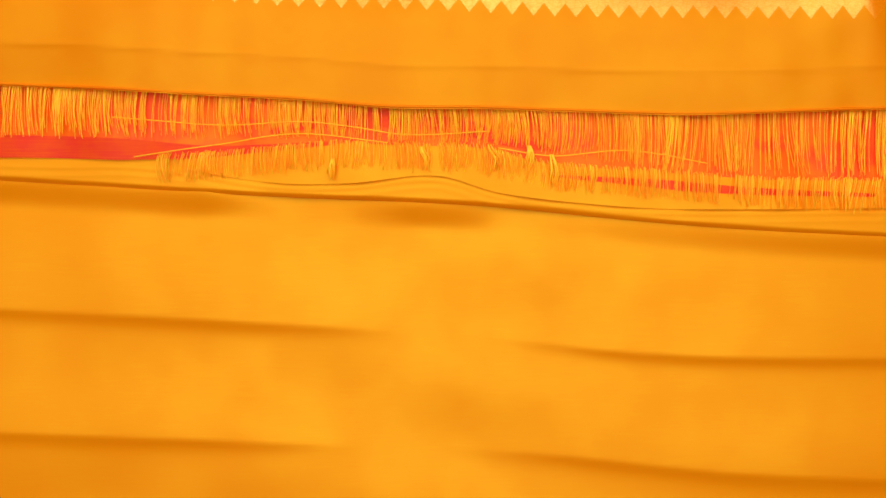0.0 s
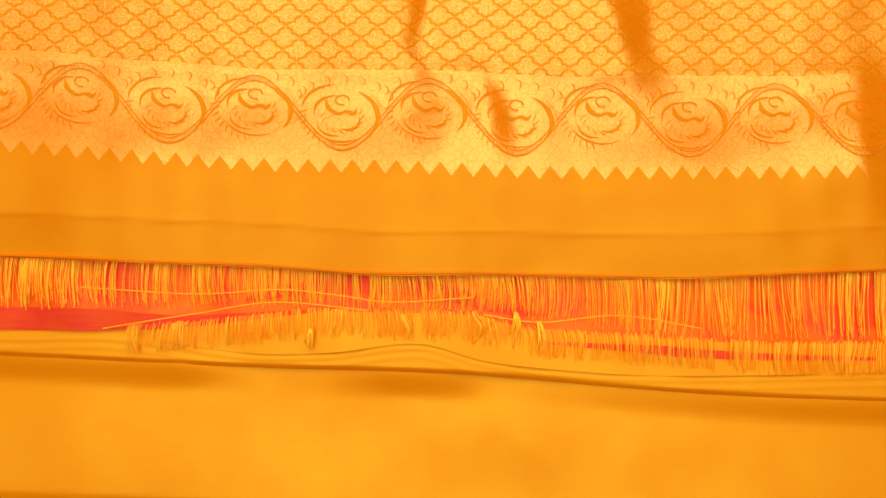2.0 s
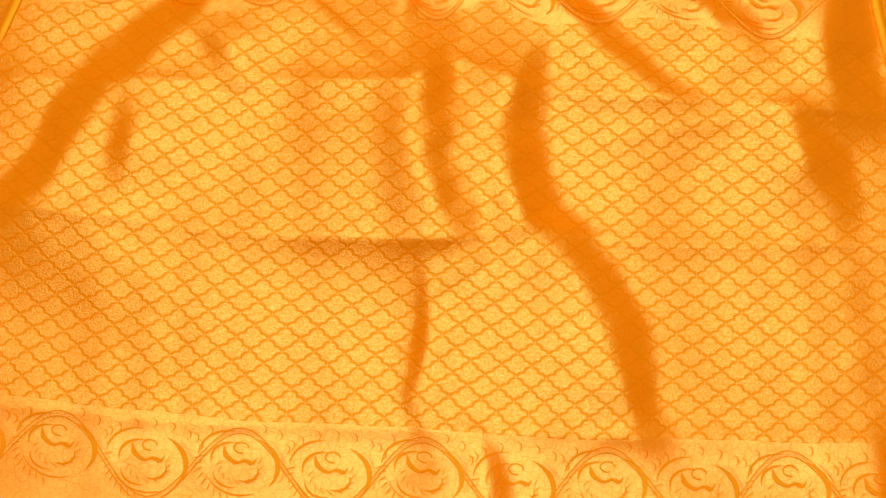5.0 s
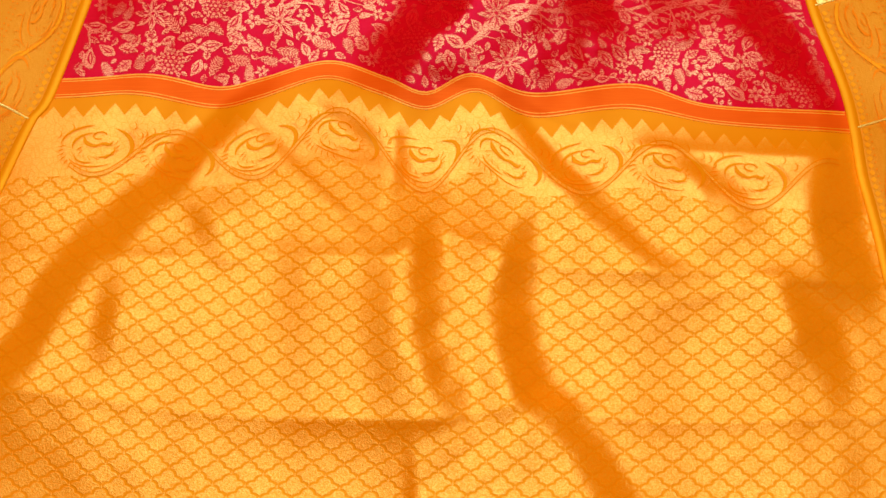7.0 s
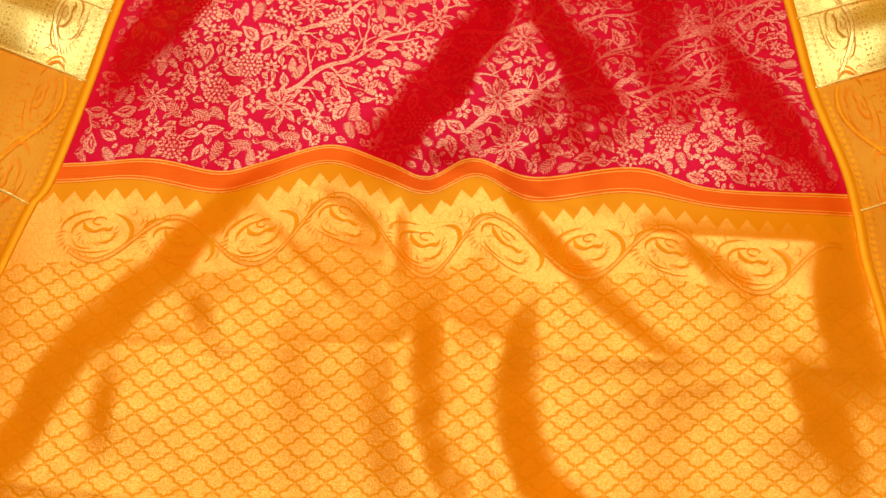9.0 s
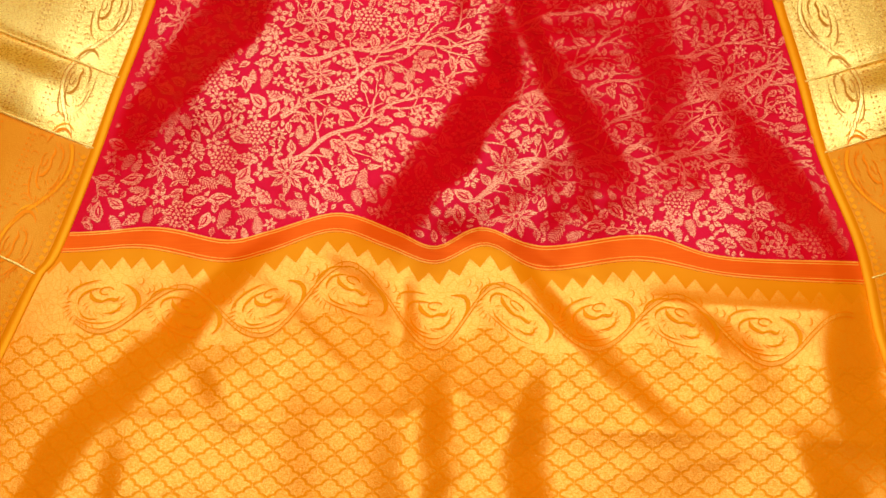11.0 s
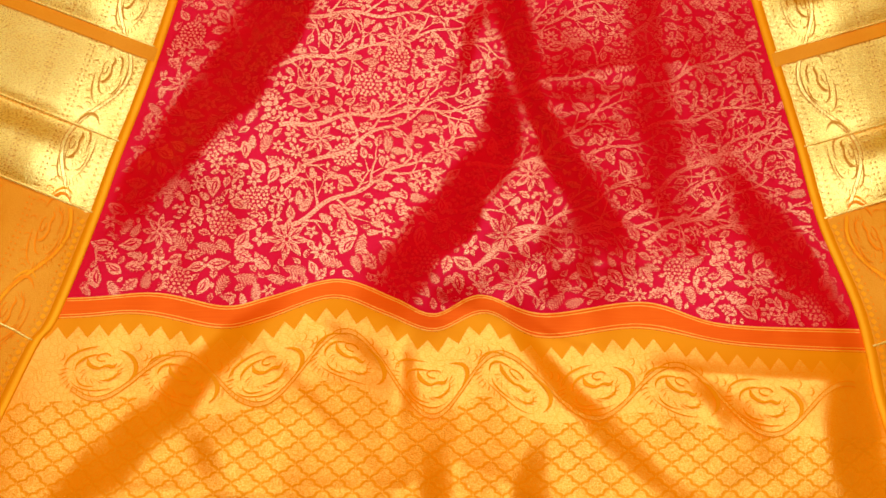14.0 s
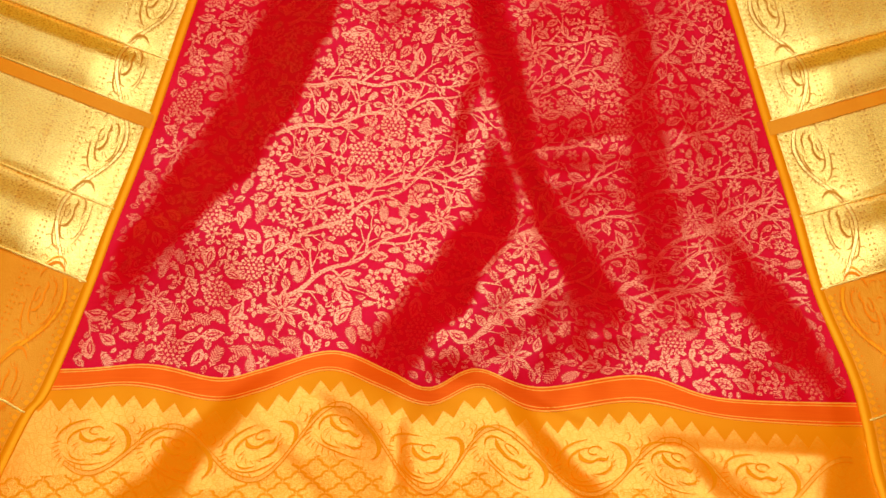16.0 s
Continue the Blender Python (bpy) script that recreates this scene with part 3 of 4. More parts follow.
def scroll(m, outline, put, start, end, period, height, rng, fine=1.0, top=1):
    """A running scroll: a waving double stem with a fat curled drop in each bay, feathered on one side.
    put(s, t) gives the plan places; s runs along, t across from 0 to height; top: which way the curls look."""
    s = np.linspace(start, end, int((end - start) / 0.003))
    t = height * (0.5 + 0.42 * np.sin(2 * np.pi * s / period))
    m.strip(put(s, t), np.full(len(s), 0.0030))
    for off in (-0.0024, 0.0024):
        outline.strip(put(s, t + off), fine * np.full(len(s), 0.0010))
    bays = np.arange(math.floor(start / period * 2), math.ceil(end / period * 2)) + 0.5
    for q in bays:
        c = q * period / 2
        if not start + 0.02 < c < end - 0.02:
            continue
        crest = 1 if int(q - 0.5) % 2 == 0 else -1
        mid = height * (0.5 + crest * 0.03 * top)
        a, b = 0.185 * period, 0.30 * height

        def at(r, ang):
            return put(c + a * r * np.cos(ang), np.clip(mid + top * b * r * np.sin(ang), 0.001, height - 0.001))
        # the drop: rows of fine barbs that follow its round
        for r0 in (0.62,):
            count = int(26 * r0)
            for n in range(count):
                f = 6.283 * (n + 0.5 * r0) / count
                if r0 < 0.7 and 0.3 < f < 2.6:
                    continue
                e = np.linspace(0, 0.30 / r0 ** 0.5, 4)
                outline.strip(at(r0 + 0.10 * np.linspace(-1, 1, 4), f + e), fine * np.array([0.0002, 0.0007, 0.0008, 0.0002]))
        # dark crescent on its back, thin line under its belly
        ang = np.linspace(-0.7, 1.1, 22)
        outline.strip(at(1.12, ang), fine * 0.0046 * np.sin(np.linspace(0.05, 3.05, 22)))
        m.strip(at(1.30, ang[3:-3]), 0.0024 * np.sin(np.linspace(0.3, 2.9, 16)))
        ang = np.linspace(3.5, 5.2, 14)
        outline.strip(at(1.06, ang), fine * 0.0014 * np.sin(np.linspace(0.1, 3.0, 14)))
        # the curl: an open hook with a round eye
        hook = curve([(-0.50, 0.70), (-0.42, 0.34), (-0.12, 0.10), (0.14, 0.20), (0.36, 0.10), (0.48, 0.30)], 16)
        outline.strip(put(c + a * hook[:, 0], mid + top * b * hook[:, 1]), fine * np.interp(np.linspace(0, 1, 16), (0, 0.2, 0.45, 0.6, 0.8, 1), (0.0008, 0.0044, 0.0032, 0.0020, 0.0038, 0.0006)))
        # open leaves that curl round it
        for r0, f0, f1, w in ((0.84, 1.7, 3.1, 0.0026), (0.80, 3.4, 4.6, 0.0018), (0.52, 4.6, 6.3, 0.0022), (1.28, 1.7, 2.9, 0.0024)):
            f = np.linspace(f0, f1, 12)
            outline.strip(at(r0 + 0.10 * np.sin(np.linspace(0, 3.14, 12)), f), fine * w * np.sin(np.linspace(0.08, 3.06, 12)))
        e = np.linspace(0, 5.0, 14)
        outline.strip(put(c + a * (0.02 + 0.22 * np.cos(e)), mid + top * b * (0.66 + 0.20 * np.sin(e))), fine * np.full(14, 0.0014))
        # feathers below and beside the drop
        for n in range(9):
            f = 2.9 + 1.5 * n / 8
            r = np.linspace(1.10, 1.34 + 0.06 * rng.random(), 7)
            outline.strip(at(r, f + 0.5 * (r - 1.1)), fine * np.array([0.0003, 0.0008, 0.0010, 0.0010, 0.0009, 0.0006, 0.0003]))
        # leaflets that fill the corners of the bay
        for n in range(7):
            f = 0.6 + 1.9 * n / 6
            ls, lt = c + a * 1.75 * math.cos(f), mid + top * b * 1.5 * math.sin(f)
            if 0.003 < lt < height - 0.003:
                e = np.linspace(-1.2, 1.6, 8)
                outline.strip(put(ls + 0.0042 * np.cos(e), np.full(8, lt) + 0.0042 * np.sin(e)), fine * 0.0012 * np.sin(np.linspace(0.2, 3.0, 8)))


rng = random.Random(4)
low_gold, low_line = Motifs(), Motifs()
scroll(low_gold, low_line, lambda s, t: np.c_[s - 0.035, teeth(s - 0.035) + 0.017 + t], -0.46, 0.50, 0.157, 0.074, rng)
low_gold.build("scroll_border", MAT_GOLD, saree, "gold scroll border above the teeth", 0.0006)
low_line.build("scroll_outline", MAT_LINE, saree, "yellow outlines of the scroll", 0.0009)
top_gold, top_line = Motifs(), Motifs()
scroll(top_gold, top_line, lambda s, t: np.c_[s - 0.03, band_low(s - 0.03) - 0.026 - t], -0.30, 0.44, 0.157, 0.062, rng, 1.0, -1)
top_gold.build("scroll_border", MAT_GOLD, saree, "gold scroll border below the teeth", 0.0006)
top_line.build("scroll_outline", MAT_LINE, saree, "yellow outlines of the scroll", 0.0009)
for side, edge in ((-1, edge_left), (1, edge_right)):
    # Lower figures in plain silk, their gleam painted out to suit the dull pleats.
    for first, last, figure, ground_line, where in ((0.30, 0.900, MAT_SILK, MAT_SILK_DEEP, "end panel"), (0.910, 1.50, MAT_FIGURE, MAT_BORDER_LINE, "body")):
        gold, line = Motifs(), Motifs()
        slant = 0.38 if side < 0 else 0.31

        def on_border(s, t):
            y = s + slant * (0.020 + t)
            return np.c_[edge(y) + side * (0.020 + t), y]
        scroll(gold, line, on_border, first, last, 0.184, 0.048, rng, 0.72)
        for y in np.arange(first, last, 0.0072):
            r = 0.0030 * np.array([1, 0.8] * 4)
            gold.blob((float(edge(y)) + side * 0.0145, y), r)
            line.blob((float(edge(y)) + side * 0.0193, y + 0.0036), np.full(6, 0.0010))
        for column in (0.072, 0.077, 0.110, 0.115, 0.205, 0.210):
            for y in np.arange(first, last, 0.0062):
                line.blob((float(edge(y + slant * column)) + side * column, y + slant * column), np.full(5, 0.0011))
        gold.build("border_scroll", figure, saree, "gold scroll along the border of the " + where, 0.0016, height=border_height)
        line.build("border_dots", ground_line, saree, "rows of small dots and outlines in the border", 0.0019, height=border_height)


class Ground:
    """Keeps the woven figures of the body from running over one another."""
    cell = 0.0012

    def __init__(self):
        self.used = np.zeros((560, 700), bool)

    def window(self, c, r):
        i, j = (c[1] - 0.76) / self.cell, (c[0] + 0.40) / self.cell
        k = r / self.cell
        i0, i1, j0, j1 = max(0, int(i - k)), min(560, int(i + k) + 2), max(0, int(j - k)), min(700, int(j + k) + 2)
        yy, xx = np.mgrid[i0:i1, j0:j1]
        return (slice(i0, i1), slice(j0, j1)), (yy - i) ** 2 + (xx - j) ** 2 <= k * k

    def free(self, c, r, share=0.04):
        w, disc = self.window(c, r)
        return disc.sum() > 0 and (self.used[w] & disc).sum() <= share * disc.sum()

    def take(self, c, r):
        w, disc = self.window(c, r)
        self.used[w] |= disc


def inside_body(c, margin):
    return edge_left(c[1]) + margin + 0.006 < c[0] < edge_right(c[1]) - margin - 0.004 and c[1] > band_top(c[0]) + margin + 0.001


ground_plan = Ground()
brocade, veins, brocade_top = Motifs(), Motifs(), Motifs()
STARS = [(-0.118, 1.055), (-0.113, 0.992), (-0.138, 0.880), (-0.265, 0.888), (0.032, 1.190), (0.125, 1.187), (0.262, 1.048), (0.283, 0.987), (0.168, 0.965),
         (0.108, 0.952), (0.080, 0.886), (0.090, 0.835), (0.134, 1.021), (-0.200, 1.228), (-0.26, 1.06), (0.31, 1.20), (-0.03, 1.115), (0.345, 0.90), (0.02, 0.98)]
MUMS = [(-0.064, 1.185), (-0.062, 1.058), (-0.084, 0.975), (-0.172, 0.925), (-0.203, 0.897), (-0.243, 0.836), (-0.032, 1.092), (0.213, 1.092), (0.335, 1.115),
        (0.112, 0.815), (0.215, 1.175), (0.318, 0.978), (0.383, 0.812), (-0.255, 1.125), (-0.222, 0.985), (0.25, 0.85), (0.00, 0.86), (0.16, 1.12)]


def star_flower(c, r, turn):
    m = Motifs()
    for ringed, count, size in ((0, 8, 1.0), (1, 8, 0.66)):
        for e in range(count):
            a = turn + (e + 0.5 * ringed) * 2 * np.pi / count
            base = (c[0] + 0.16 * r * math.cos(a), c[1] + 0.16 * r * math.sin(a))
            if not ringed:
                m.leaf(base, a, 0.84 * r * (0.9 + 0.2 * rng.random()), 0.36 * r, 0.10, 7)
                for off in (-0.16, 0.16):
                    veins.strip([(base[0] + q * r * math.cos(a + off * math.sin(q * 3.4)), base[1] + q * r * math.sin(a + off * math.sin(q * 3.4))) for q in (0.06, 0.22, 0.4, 0.56)], [0.0008, 0.0013, 0.0013, 0.0005])
    m.blob(c, 0.2 * r * np.ones(8))
    m.build("woven_flower", MAT_ROSE, body, "")
    veins.blob(c, 0.10 * r * np.ones(6))
    ground_plan.take(c, 0.92 * r)


def round_flower(c, r):
    m = Motifs()
    for count, ring in ((1, 0), (6, 0.34), (12, 0.66), (18, 0.92)):
        for e in range(count):
            a = 2 * np.pi * e / count + ring * 3
            m.blob((c[0] + ring * r * math.cos(a), c[1] + ring * r * math.sin(a)), 0.138 * r * np.array([1.05, 0.95, 1.05, 0.95, 1.05, 0.95]))
    m.build("woven_flower", MAT_ROSE, body, "")
    ground_plan.take(c, 0.98 * r)


def small_flower(c, r):
    n = rng.choice((5, 6, 8))
    turn = rng.uniform(0, 6)
    for e in range(n):
        a = turn + 2 * np.pi * e / n
        brocade.leaf((c[0] + 0.2 * r * math.cos(a), c[1] + 0.2 * r * math.sin(a)), a, 0.85 * r, 2.9 * r / n, 0.0, 5)
    veins.blob(c, 0.17 * r * np.ones(6))
    ground_plan.take(c, 0.85 * r)


def vein_leaf(base, a, length, width):
    kind = rng.random()
    d = np.array([math.cos(a), math.sin(a)])
    n = np.array([-d[1], d[0]])
    base = np.array(base)
    if kind < 0.30 and length > 0.010:
        # a fern: paired leaflets on a rib
        brocade.strip([base + d * length * q for q in (0, 0.5, 1)], [0.0009, 0.0008, 0.0004])
        for q in np.arange(0.08, 0.95, 0.13):
            size = 0.62 * width * math.sin(math.pi * (0.15 + 0.8 * q)) + 0.0006
            for side in (-1, 1):
                brocade.leaf(base + d * length * q, a + side * 0.85, size, 0.0017, 0.0, 4)
    elif kind < 0.62:
        # a pointed leaf with an open middle
        bend = rng.uniform(-0.3, 0.3)
        brocade.leaf(base, a, length, width, bend, 9)
        if length > 0.009:
            veins.leaf(base + d * length * 0.2, a, length * 0.62, width * 0.42, bend * 0.8, 6)
            brocade_top.leaf(base + d * length * 0.26, a, length * 0.48, width * 0.16, bend * 0.8, 5)
    else:
        brocade.leaf(base, a, length, width, rng.uniform(-0.35, 0.35), 11, 0.35)
        if length > 0.008:
            veins.strip([base + d * length * q for q in (0.12, 0.45, 0.85)], [0.0010, 0.0012, 0.0005])
            for q in (0.3, 0.5, 0.7):
                for side in (-1, 1):
                    veins.strip([base + d * length * q, base + d * length * (q + 0.12) + n * side * width * 0.38], [0.0010, 0.0005])
    for q in (0.2, 0.5, 0.8):
        ground_plan.take(base + d * q * length, 0.42 * width + 0.0005)


for c in STARS:
    if inside_body(c, 0.012):
        star_flower(c, rng.uniform(0.019, 0.023), rng.uniform(0, 1))
for c in MUMS:
    if inside_body(c, 0.010):
        round_flower(c, rng.uniform(0.0125, 0.0145))


def stem(p, angle, length, width, depth):
    """A stem that grows over free ground, with twigs and leaves on it."""
    line, bend = [p], rng.uniform(-6, 6)
    n = int(length / 0.004)
    wave = rng.uniform(0, 6)
    for e in range(n):
        angle += 0.004 * bend * (1 if depth else 0.3) + 0.10 * math.sin(wave + e * 0.35)
        q = (line[-1][0] + 0.004 * math.cos(angle), line[-1][1] + 0.004 * math.sin(angle))
        if not inside_body(q, 0.002) or q[1] > 1.36 or (depth and not ground_plan.free(q, width * 0.8, 0.25) and e > 2):
            break
        line.append(q)
    if len(line) < 4:
        return
    w = np.linspace(width, width * 0.35, len(line))
    brocade.strip(line, w)
    for q, r in zip(line, w):
        ground_plan.take(q, 0.5 * r + 0.0003)
    if depth < 2:
        for e in range(3, len(line) - 1, 5 if depth == 0 else 4):
            turn = math.atan2(line[e][1] - line[e - 1][1], line[e][0] - line[e - 1][0])
            way = 1 if (e // 4) % 2 else -1
            stem(line[e], turn + way * rng.uniform(0.5, 0.95), rng.uniform(0.022, 0.05) if depth == 0 else rng.uniform(0.012, 0.024), width * 0.55, depth + 1)
    else:
        end = math.atan2(line[-1][1] - line[-2][1], line[-1][0] - line[-2][0])
        vein_leaf(line[-1], end, 0.014, 0.0078)


for e in range(16):
    d = -0.56 + e * 0.066
    p = (-0.34 if d < -0.02 else -0.34 + (d + 0.02) * 1.0, 0.80 + d + 0.55 if d < -0.02 else 0.83)
    for start in np.arange(0.0, 0.9, 0.21):
        a = 0.42 if start < 0.45 else 0.62
        q = (p[0] + start * math.cos(0.45) + rng.uniform(-0.01, 0.01), p[1] + start * math.sin(0.45) - 0.13 + rng.uniform(-0.012, 0.012))
        if inside_body(q, 0.004) and q[1] < 1.34:
            stem(q, a + rng.uniform(-0.2, 0.2), 0.23, 0.0056, 0)
for size, tries in ((0.0100, 900), (0.0085, 3500), (0.007, 6000), (0.0055, 9000), (0.0042, 11000), (0.0032, 12000)):
    for _ in range(tries):
        c = (rng.uniform(-0.35, 0.43), rng.uniform(0.79, 1.34))
        if inside_body(c, size * 0.8) and ground_plan.free(c, size * 0.86, 0.06):
            kind = rng.random()
            if size > 0.0065 and kind < 0.32:
                small_flower(c, size)
            else:
                a = rng.uniform(0, 6.283)
                vein_leaf((c[0] - size * math.cos(a), c[1] - size * math.sin(a)), a, 2.3 * size, size * 1.32)
brocade.build("vine_brocade", MAT_ROSE, saree, "rose gold woven stems, leaves and small flowers", 0.0005, "stuff")
brocade_top.build("brocade_heart", MAT_ROSE, saree, "rose gold hearts of the open leaves", 0.0012, "stuff")
veins.build("brocade_veining", MAT_RED, saree, "fine crimson veins in the woven leaves", 0.0009, "stuff")


# ---- cloth below ----
EDGE = curve([(-0.60, 0.082), (-0.378, 0.070), (-0.178, 0.058), (0.023, 0.049), (0.173, 0.035), (0.273, 0.027), (0.407, 0.020), (0.6, 0.012)], 100)
ROLL = curve([(-0.60, 0.09), (-0.378, 0.084), (-0.278, 0.083), (-0.163, 0.066), (-0.088, 0.065), (-0.007, 0.072), (0.058, 0.055), (0.173, 0.043), (0.273, 0.041), (0.408, 0.042), (0.6, 0.042)], 140)


def edge_strip(x):
    return np.interp(x, EDGE[:, 0], EDGE[:, 1])


def roll_line(x):
    return np.interp(x, ROLL[:, 0], ROLL[:, 1])


UNDER = [
    ([(-0.60, -0.045), (-0.401, -0.054), (-0.246, -0.062), (-0.08, -0.071), (0.0, -0.076)], 0.0042, 0.008, 0.07),
    ([(0.0, -0.076), (0.07, -0.082), (0.169, -0.093), (0.273, -0.098), (0.412, -0.099), (0.6, -0.10)], 0.0042, 0.007, 0.07),
    ([(-0.60, -0.16), (-0.41, -0.167), (-0.305, -0.171), (-0.159, -0.176), (-0.05, -0.182)], 0.0040, 0.008, 0.07),
    ([(-0.03, -0.18), (0.019, -0.183), (0.113, -0.189), (0.269, -0.205), (0.409, -0.211), (0.6, -0.22)], 0.0036, 0.008, 0.07),
    ([(0.03, 0.03), (0.07, -0.01), (0.10, -0.035), (0.13, -0.06)], 0.0018, 0.022, 0.06),
    ([(-0.30, -0.08), (-0.22, -0.12), (-0.10, -0.15)], 0.0012, 0.03, 0.06),
]


def lower(x, y):
    near = y - edge_strip(x)
    # Slope shaped to turn dark, standing for the shadow under the layer's edge.
    swell = np.interp(x, [-0.6, -0.22, -0.14, -0.09, -0.03, 0.02, 0.07, 0.15, 0.4], [1, 1, 0.15, 0.3, 1, 0.9, 0.25, 0.6, 1])
    h = 0.002 + 0.0080 * swell * smooth((near + 0.026) / 0.030) + 0.0020 * waves(x * 0.7 + 3, y * 1.2) + 0.0010 * np.sin(46 * y + 5 * x + 2.0 * np.sin(6 * x))
    for points, rise, reach, flank in UNDER:
        d, s = nearest(curve(points, 14), x, y)
        d = d + 0.007
        h = h + rise * np.where(d > 0, np.exp(-(np.abs(d) / reach) ** 1.3), np.exp(-(np.abs(d) / flank) ** 1.2)) * smooth(s / 0.3) * smooth((1 - s) / 0.3)
    return h


cloth = thing("folded_cloth", "plain yellow silk cloth lying creased under the fringe", "cloth")
sheet("cloth_panel", const(-0.75), const(0.75), const(-0.75), const(0.13), 280, 320, MAT_SILK, cloth, height=lower)
def strip_height(x, y):
    d = y - edge_strip(x)
    e = y - roll_line(x)
    ridge = 0.0008 * np.exp(-(e / 0.0028) ** 2) + 0.0005 * np.exp(-((e + 0.007) / 0.0026) ** 2)
    return 0.0135 + 0.0012 * waves(x, y) + ridge - 0.0045 * smooth((0.004 - d) / 0.005)


def pink_height(x, y):
    return 0.0155 + 0.0016 * waves(x, y) + 0.0015 * np.sin(60 * x + 40 * y) * np.sin(23 * x)


strip = thing("cloth_layer", "amber silk layer with ridged edges under the fringe", "cloth")
sheet("layer_panel", const(-0.75), const(0.75), edge_strip, const(0.20), 110, 320, MAT_SILK, strip, height=strip_height)

cord("edge_roll", EDGE + (0, 0.0008), strip_height(EDGE[:, 0], EDGE[:, 1]), 0.0010, MAT_SILK_DEEP, strip, "rolled silk edge")

# ---- the fringe ----
sheet("fringe_ground", const(-0.60), const(0.60), lambda x: roll_line(x) + 0.012, lambda x: hem(x) + 0.03, 26, 320, MAT_PINK, saree, "pink and orange silk showing between the fringe threads", height=pink_height)
ribbon = Motifs()
ribbon.strip(curve([(-0.60, 0.101), (-0.403, 0.103), (-0.29, 0.100), (-0.22, 0.098), (-0.17, 0.101), (-0.10, 0.106)], 60), np.interp(np.linspace(0, 1, 60), (0, 0.6, 0.8, 1), (0.022, 0.020, 0.009, 0.003)))
ribbon.strip(curve([(-0.16, 0.116), (-0.10, 0.127), (-0.04, 0.128), (0.02, 0.120), (0.06, 0.108), (0.11, 0.100)], 60), np.interp(np.linspace(0, 1, 60), (0, 0.3, 0.7, 1), (0.004, 0.016, 0.014, 0.004)))
ribbon.strip(curve([(0.10, 0.076), (0.18, 0.070), (0.28, 0.062), (0.40, 0.058)], 40), np.interp(np.linspace(0, 1, 40), (0, 0.4, 1), (0.002, 0.009, 0.003)))
ribbon.build("fringe_ribbon", MAT_RIBBON, saree, "crimson shot silk showing below the threads", 0.0012, height=pink_height)


def lower_root(x):
    return np.interp(x, [-0.26, -0.19, -0.1, 0.03, 0.1, 0.3, 0.6], [0.095, 0.099, 0.108, 0.104, 0.088, 0.074, 0.072])


sheet("fringe_backing", const(-0.24), const(0.60), lambda x: roll_line(x) + 0.004, lambda x: np.maximum(lower_root(x) - 0.002, roll_line(x) + 0.005), 12, 200, MAT_SILK, saree, "plain yellow silk behind the lower threads", 0.0008, pink_height)
hem_line = HEM.copy()
cord("hem_roll", hem_line, lift(hem_line[:, 0], hem_line[:, 1]) + 0.0002, 0.0013, MAT_SILK_DEEP, saree, "rolled silk hem")


def thread(x, y0, length, lean, sag, r, z0, z1):
    """A limp thread from the hem down, as a thin tube."""
    t = np.linspace(0, 1, 7)
    px = x + lean * length * t ** 1.6 + sag * np.sin(t * 4.5) + 0.0022 * math.sin(9 * x + 1) * np.sin(2.6 * t)
    py = y0 - length * t
    pz = z0 + (z1 - z0) * smooth(t * 1.6) + 0.0022 * np.sin(t * np.pi)
    v = []
    for e in range(4):
        a = 1.5708 * e
        v.append(np.stack([px + r * (1 - 0.15 * t) * math.cos(a), py, pz + r * math.sin(a)], -1))
    v = np.stack(v, 1).reshape(-1, 3)
    return v, [(4 * i + e, 4 * i + (e + 1) % 4, 4 * i + 4 + (e + 1) % 4, 4 * i + 4 + e) for i in range(6) for e in range(4)]


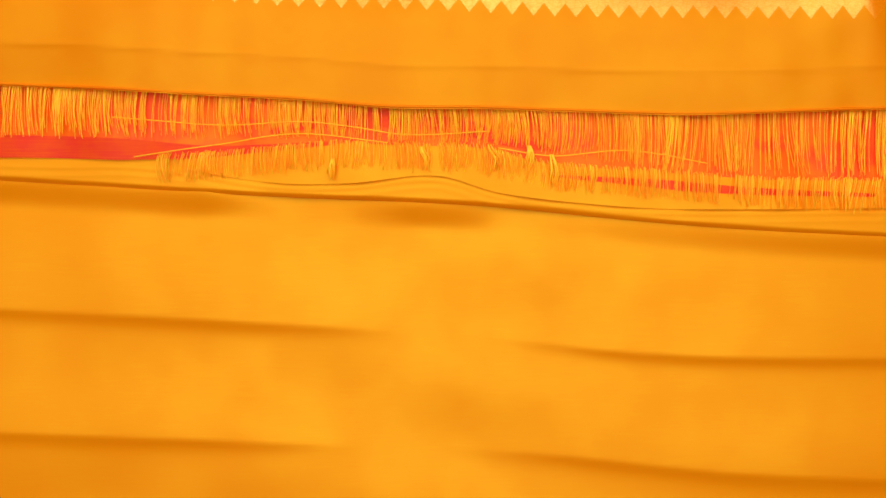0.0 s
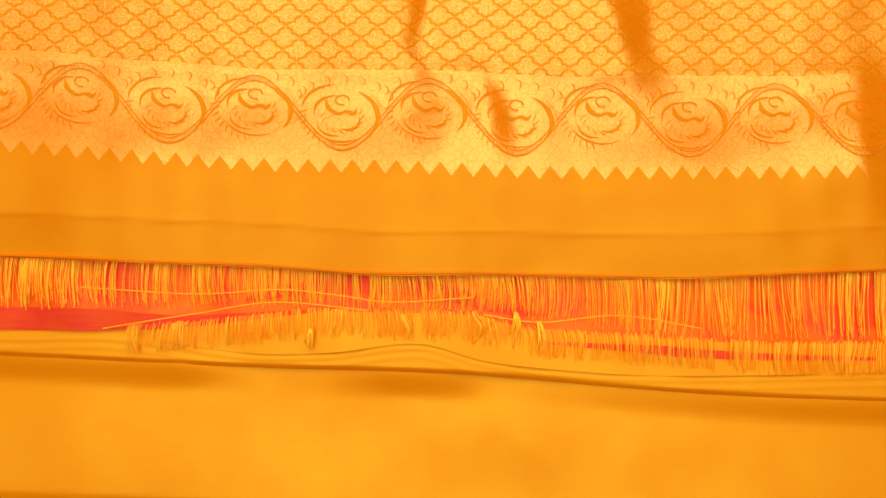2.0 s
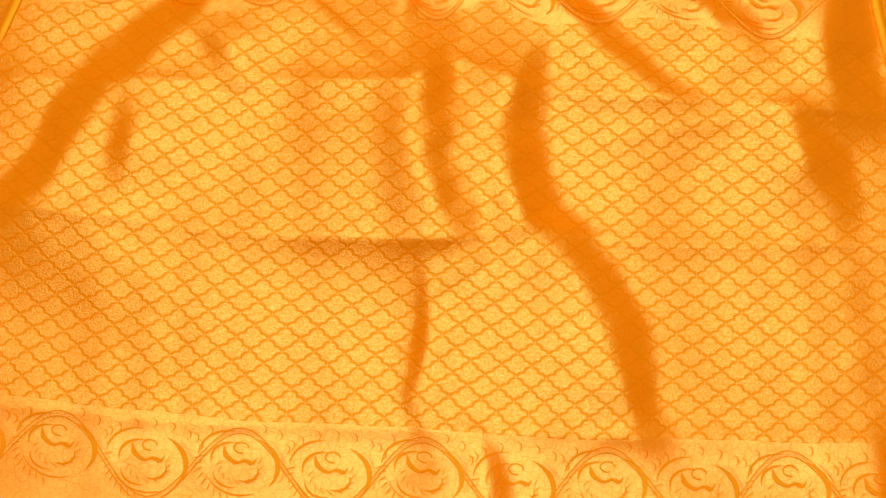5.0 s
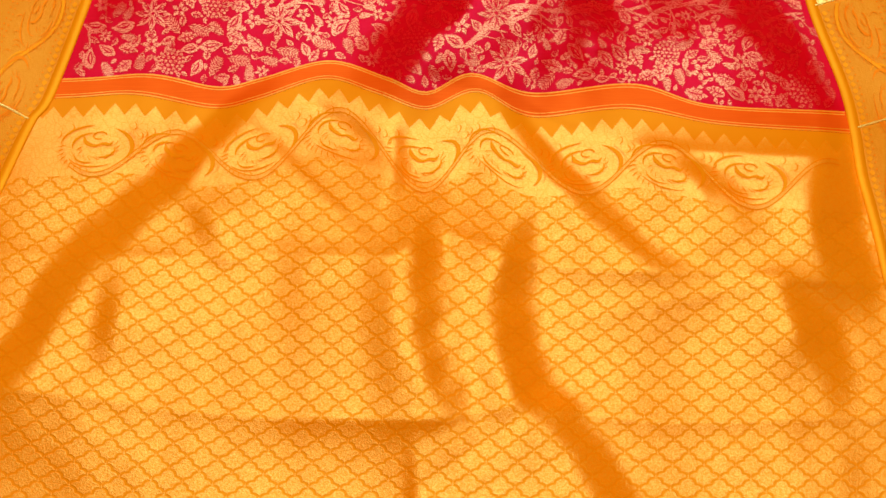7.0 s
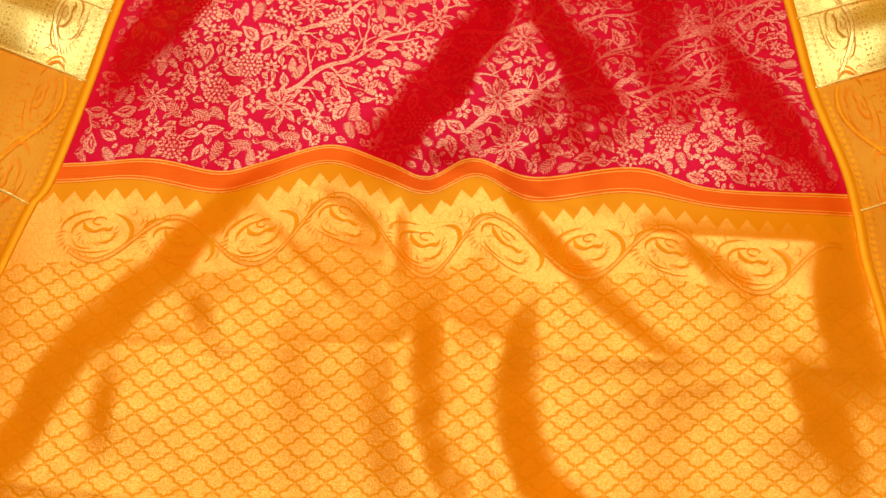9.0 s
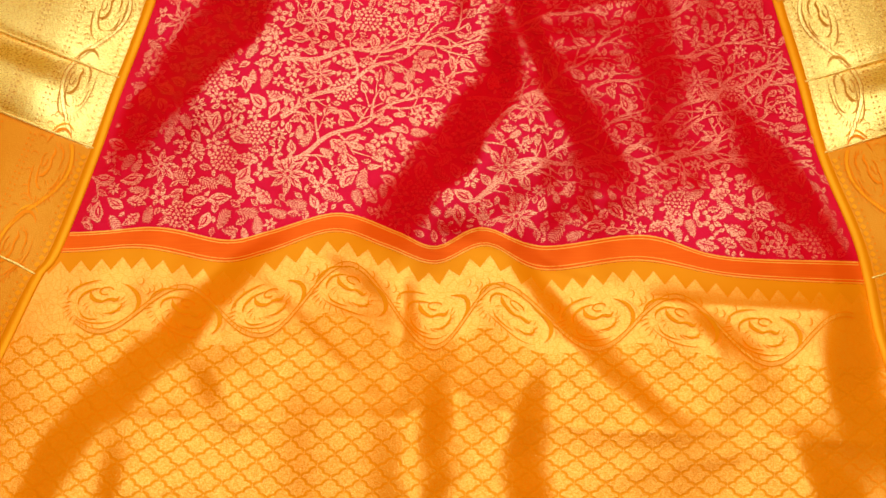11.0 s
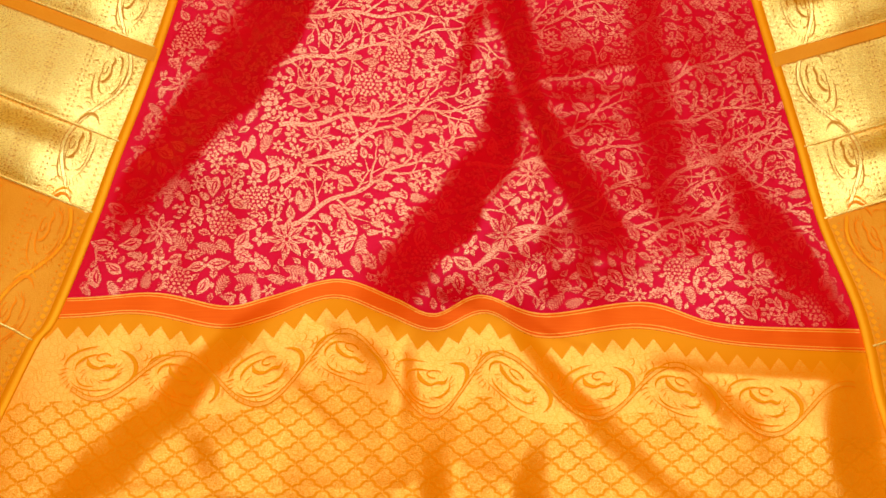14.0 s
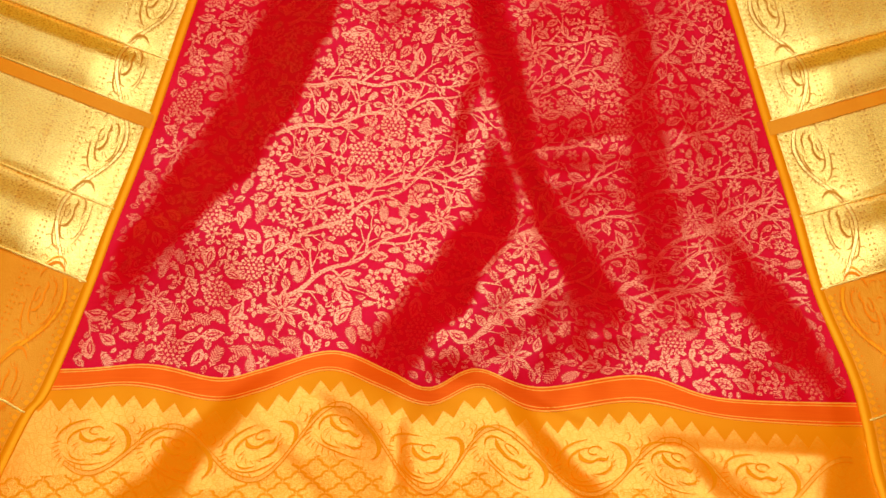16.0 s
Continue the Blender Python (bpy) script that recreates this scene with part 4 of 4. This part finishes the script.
def fringe(start, end, step, root, length, z0, z1, density, seed):
    r = random.Random(seed)
    far_v, far_f, n = [], [], 0
    x, clump = start, 0.0
    while x < end:
        x += step * r.uniform(0.55, 1.5)
        clump = 0.92 * clump + r.uniform(-0.045, 0.045)
        if r.random() > density(x):
            continue
        v, f = thread(x, root(x) + r.uniform(-0.002, 0.001), length(x) * r.choice((0.8, 0.95, 1.0, 1.05)) * r.uniform(0.93, 1.07), clump + r.uniform(-0.03, 0.03), r.uniform(-0.0005, 0.0005), r.choice((0.00024, 0.0003, 0.00042)), z0, z1 + r.uniform(-0.0006, 0.0012))
        if abs(x) < 0.12 and seed == 1:
            mesh_part("fringe_thread", v, f, MAT_THREAD, saree)
        else:
            far_v.append(v)
            far_f += [tuple(i + n for i in q) for q in f]
            n += len(v)
    tagged(mesh_part("fringe_threads", np.vstack(far_v), far_f, MAT_THREAD, saree, "loose yellow silk fringe threads"), kind="stuff")


fringe(-0.58, 0.58, 0.00062, lambda x: hem(x) + 0.004, lambda x: np.interp(x, [-0.4, -0.1, 0.05, 0.2, 0.45], [0.047, 0.034, 0.034, 0.052, 0.066]), 0.0218, 0.0195, lambda x: 0.66 + 0.30 * math.sin(95 * x + 2.6 * math.sin(31 * x)), 1)
fringe(-0.26, 0.58, 0.0008, lower_root, lambda x: np.interp(x, [-0.2, 0.1, 0.4], [0.024, 0.024, 0.028]), 0.0205, 0.0180, lambda x: 0.70 + 0.25 * math.sin(120 * x + 2 * math.sin(23 * x)), 2)
for points in ([(-0.30, 0.128), (-0.20, 0.121), (-0.13, 0.124), (-0.08, 0.119), (-0.03, 0.112), (0.04, 0.115)], [(-0.28, 0.092), (-0.20, 0.104), (-0.13, 0.113), (-0.05, 0.105)], [(0.05, 0.10), (0.10, 0.093), (0.17, 0.098), (0.24, 0.086)]):
    line = curve(points, 60)
    cord("loose_thread", line, pink_height(line[:, 0], line[:, 1]) + 0.0065, 0.0005, MAT_THREAD, saree)

# tufts where threads have tangled
for x, y, length, lean in ((0.098, 0.094, 0.030, 0.05), (0.078, 0.102, 0.024, -0.2), (-0.020, 0.101, 0.020, 0.3), (0.042, 0.103, 0.022, 0.4), (-0.10, 0.090, 0.018, -0.1)):
    tuft_v, tuft_f, n = [], [], 0
    for e in range(9):
        v, f = thread(x + rng.uniform(-0.0022, 0.0022), y, length * rng.uniform(0.7, 1.1), lean + rng.uniform(-0.12, 0.12), rng.uniform(-0.001, 0.001), 0.0006, 0.0245, 0.0215)
        v[:, 0] = x + (v[:, 0] - x) * np.interp(v[:, 1], [y - length, y - 0.5 * length, y], [0.5, 1.4, 0.7])
        tuft_v.append(v)
        tuft_f += [tuple(i + n for i in q) for q in f]
        n += len(v)
    mesh_part("fringe_tuft", np.vstack(tuft_v), tuft_f, MAT_THREAD, saree, "tangled tuft of yellow threads")
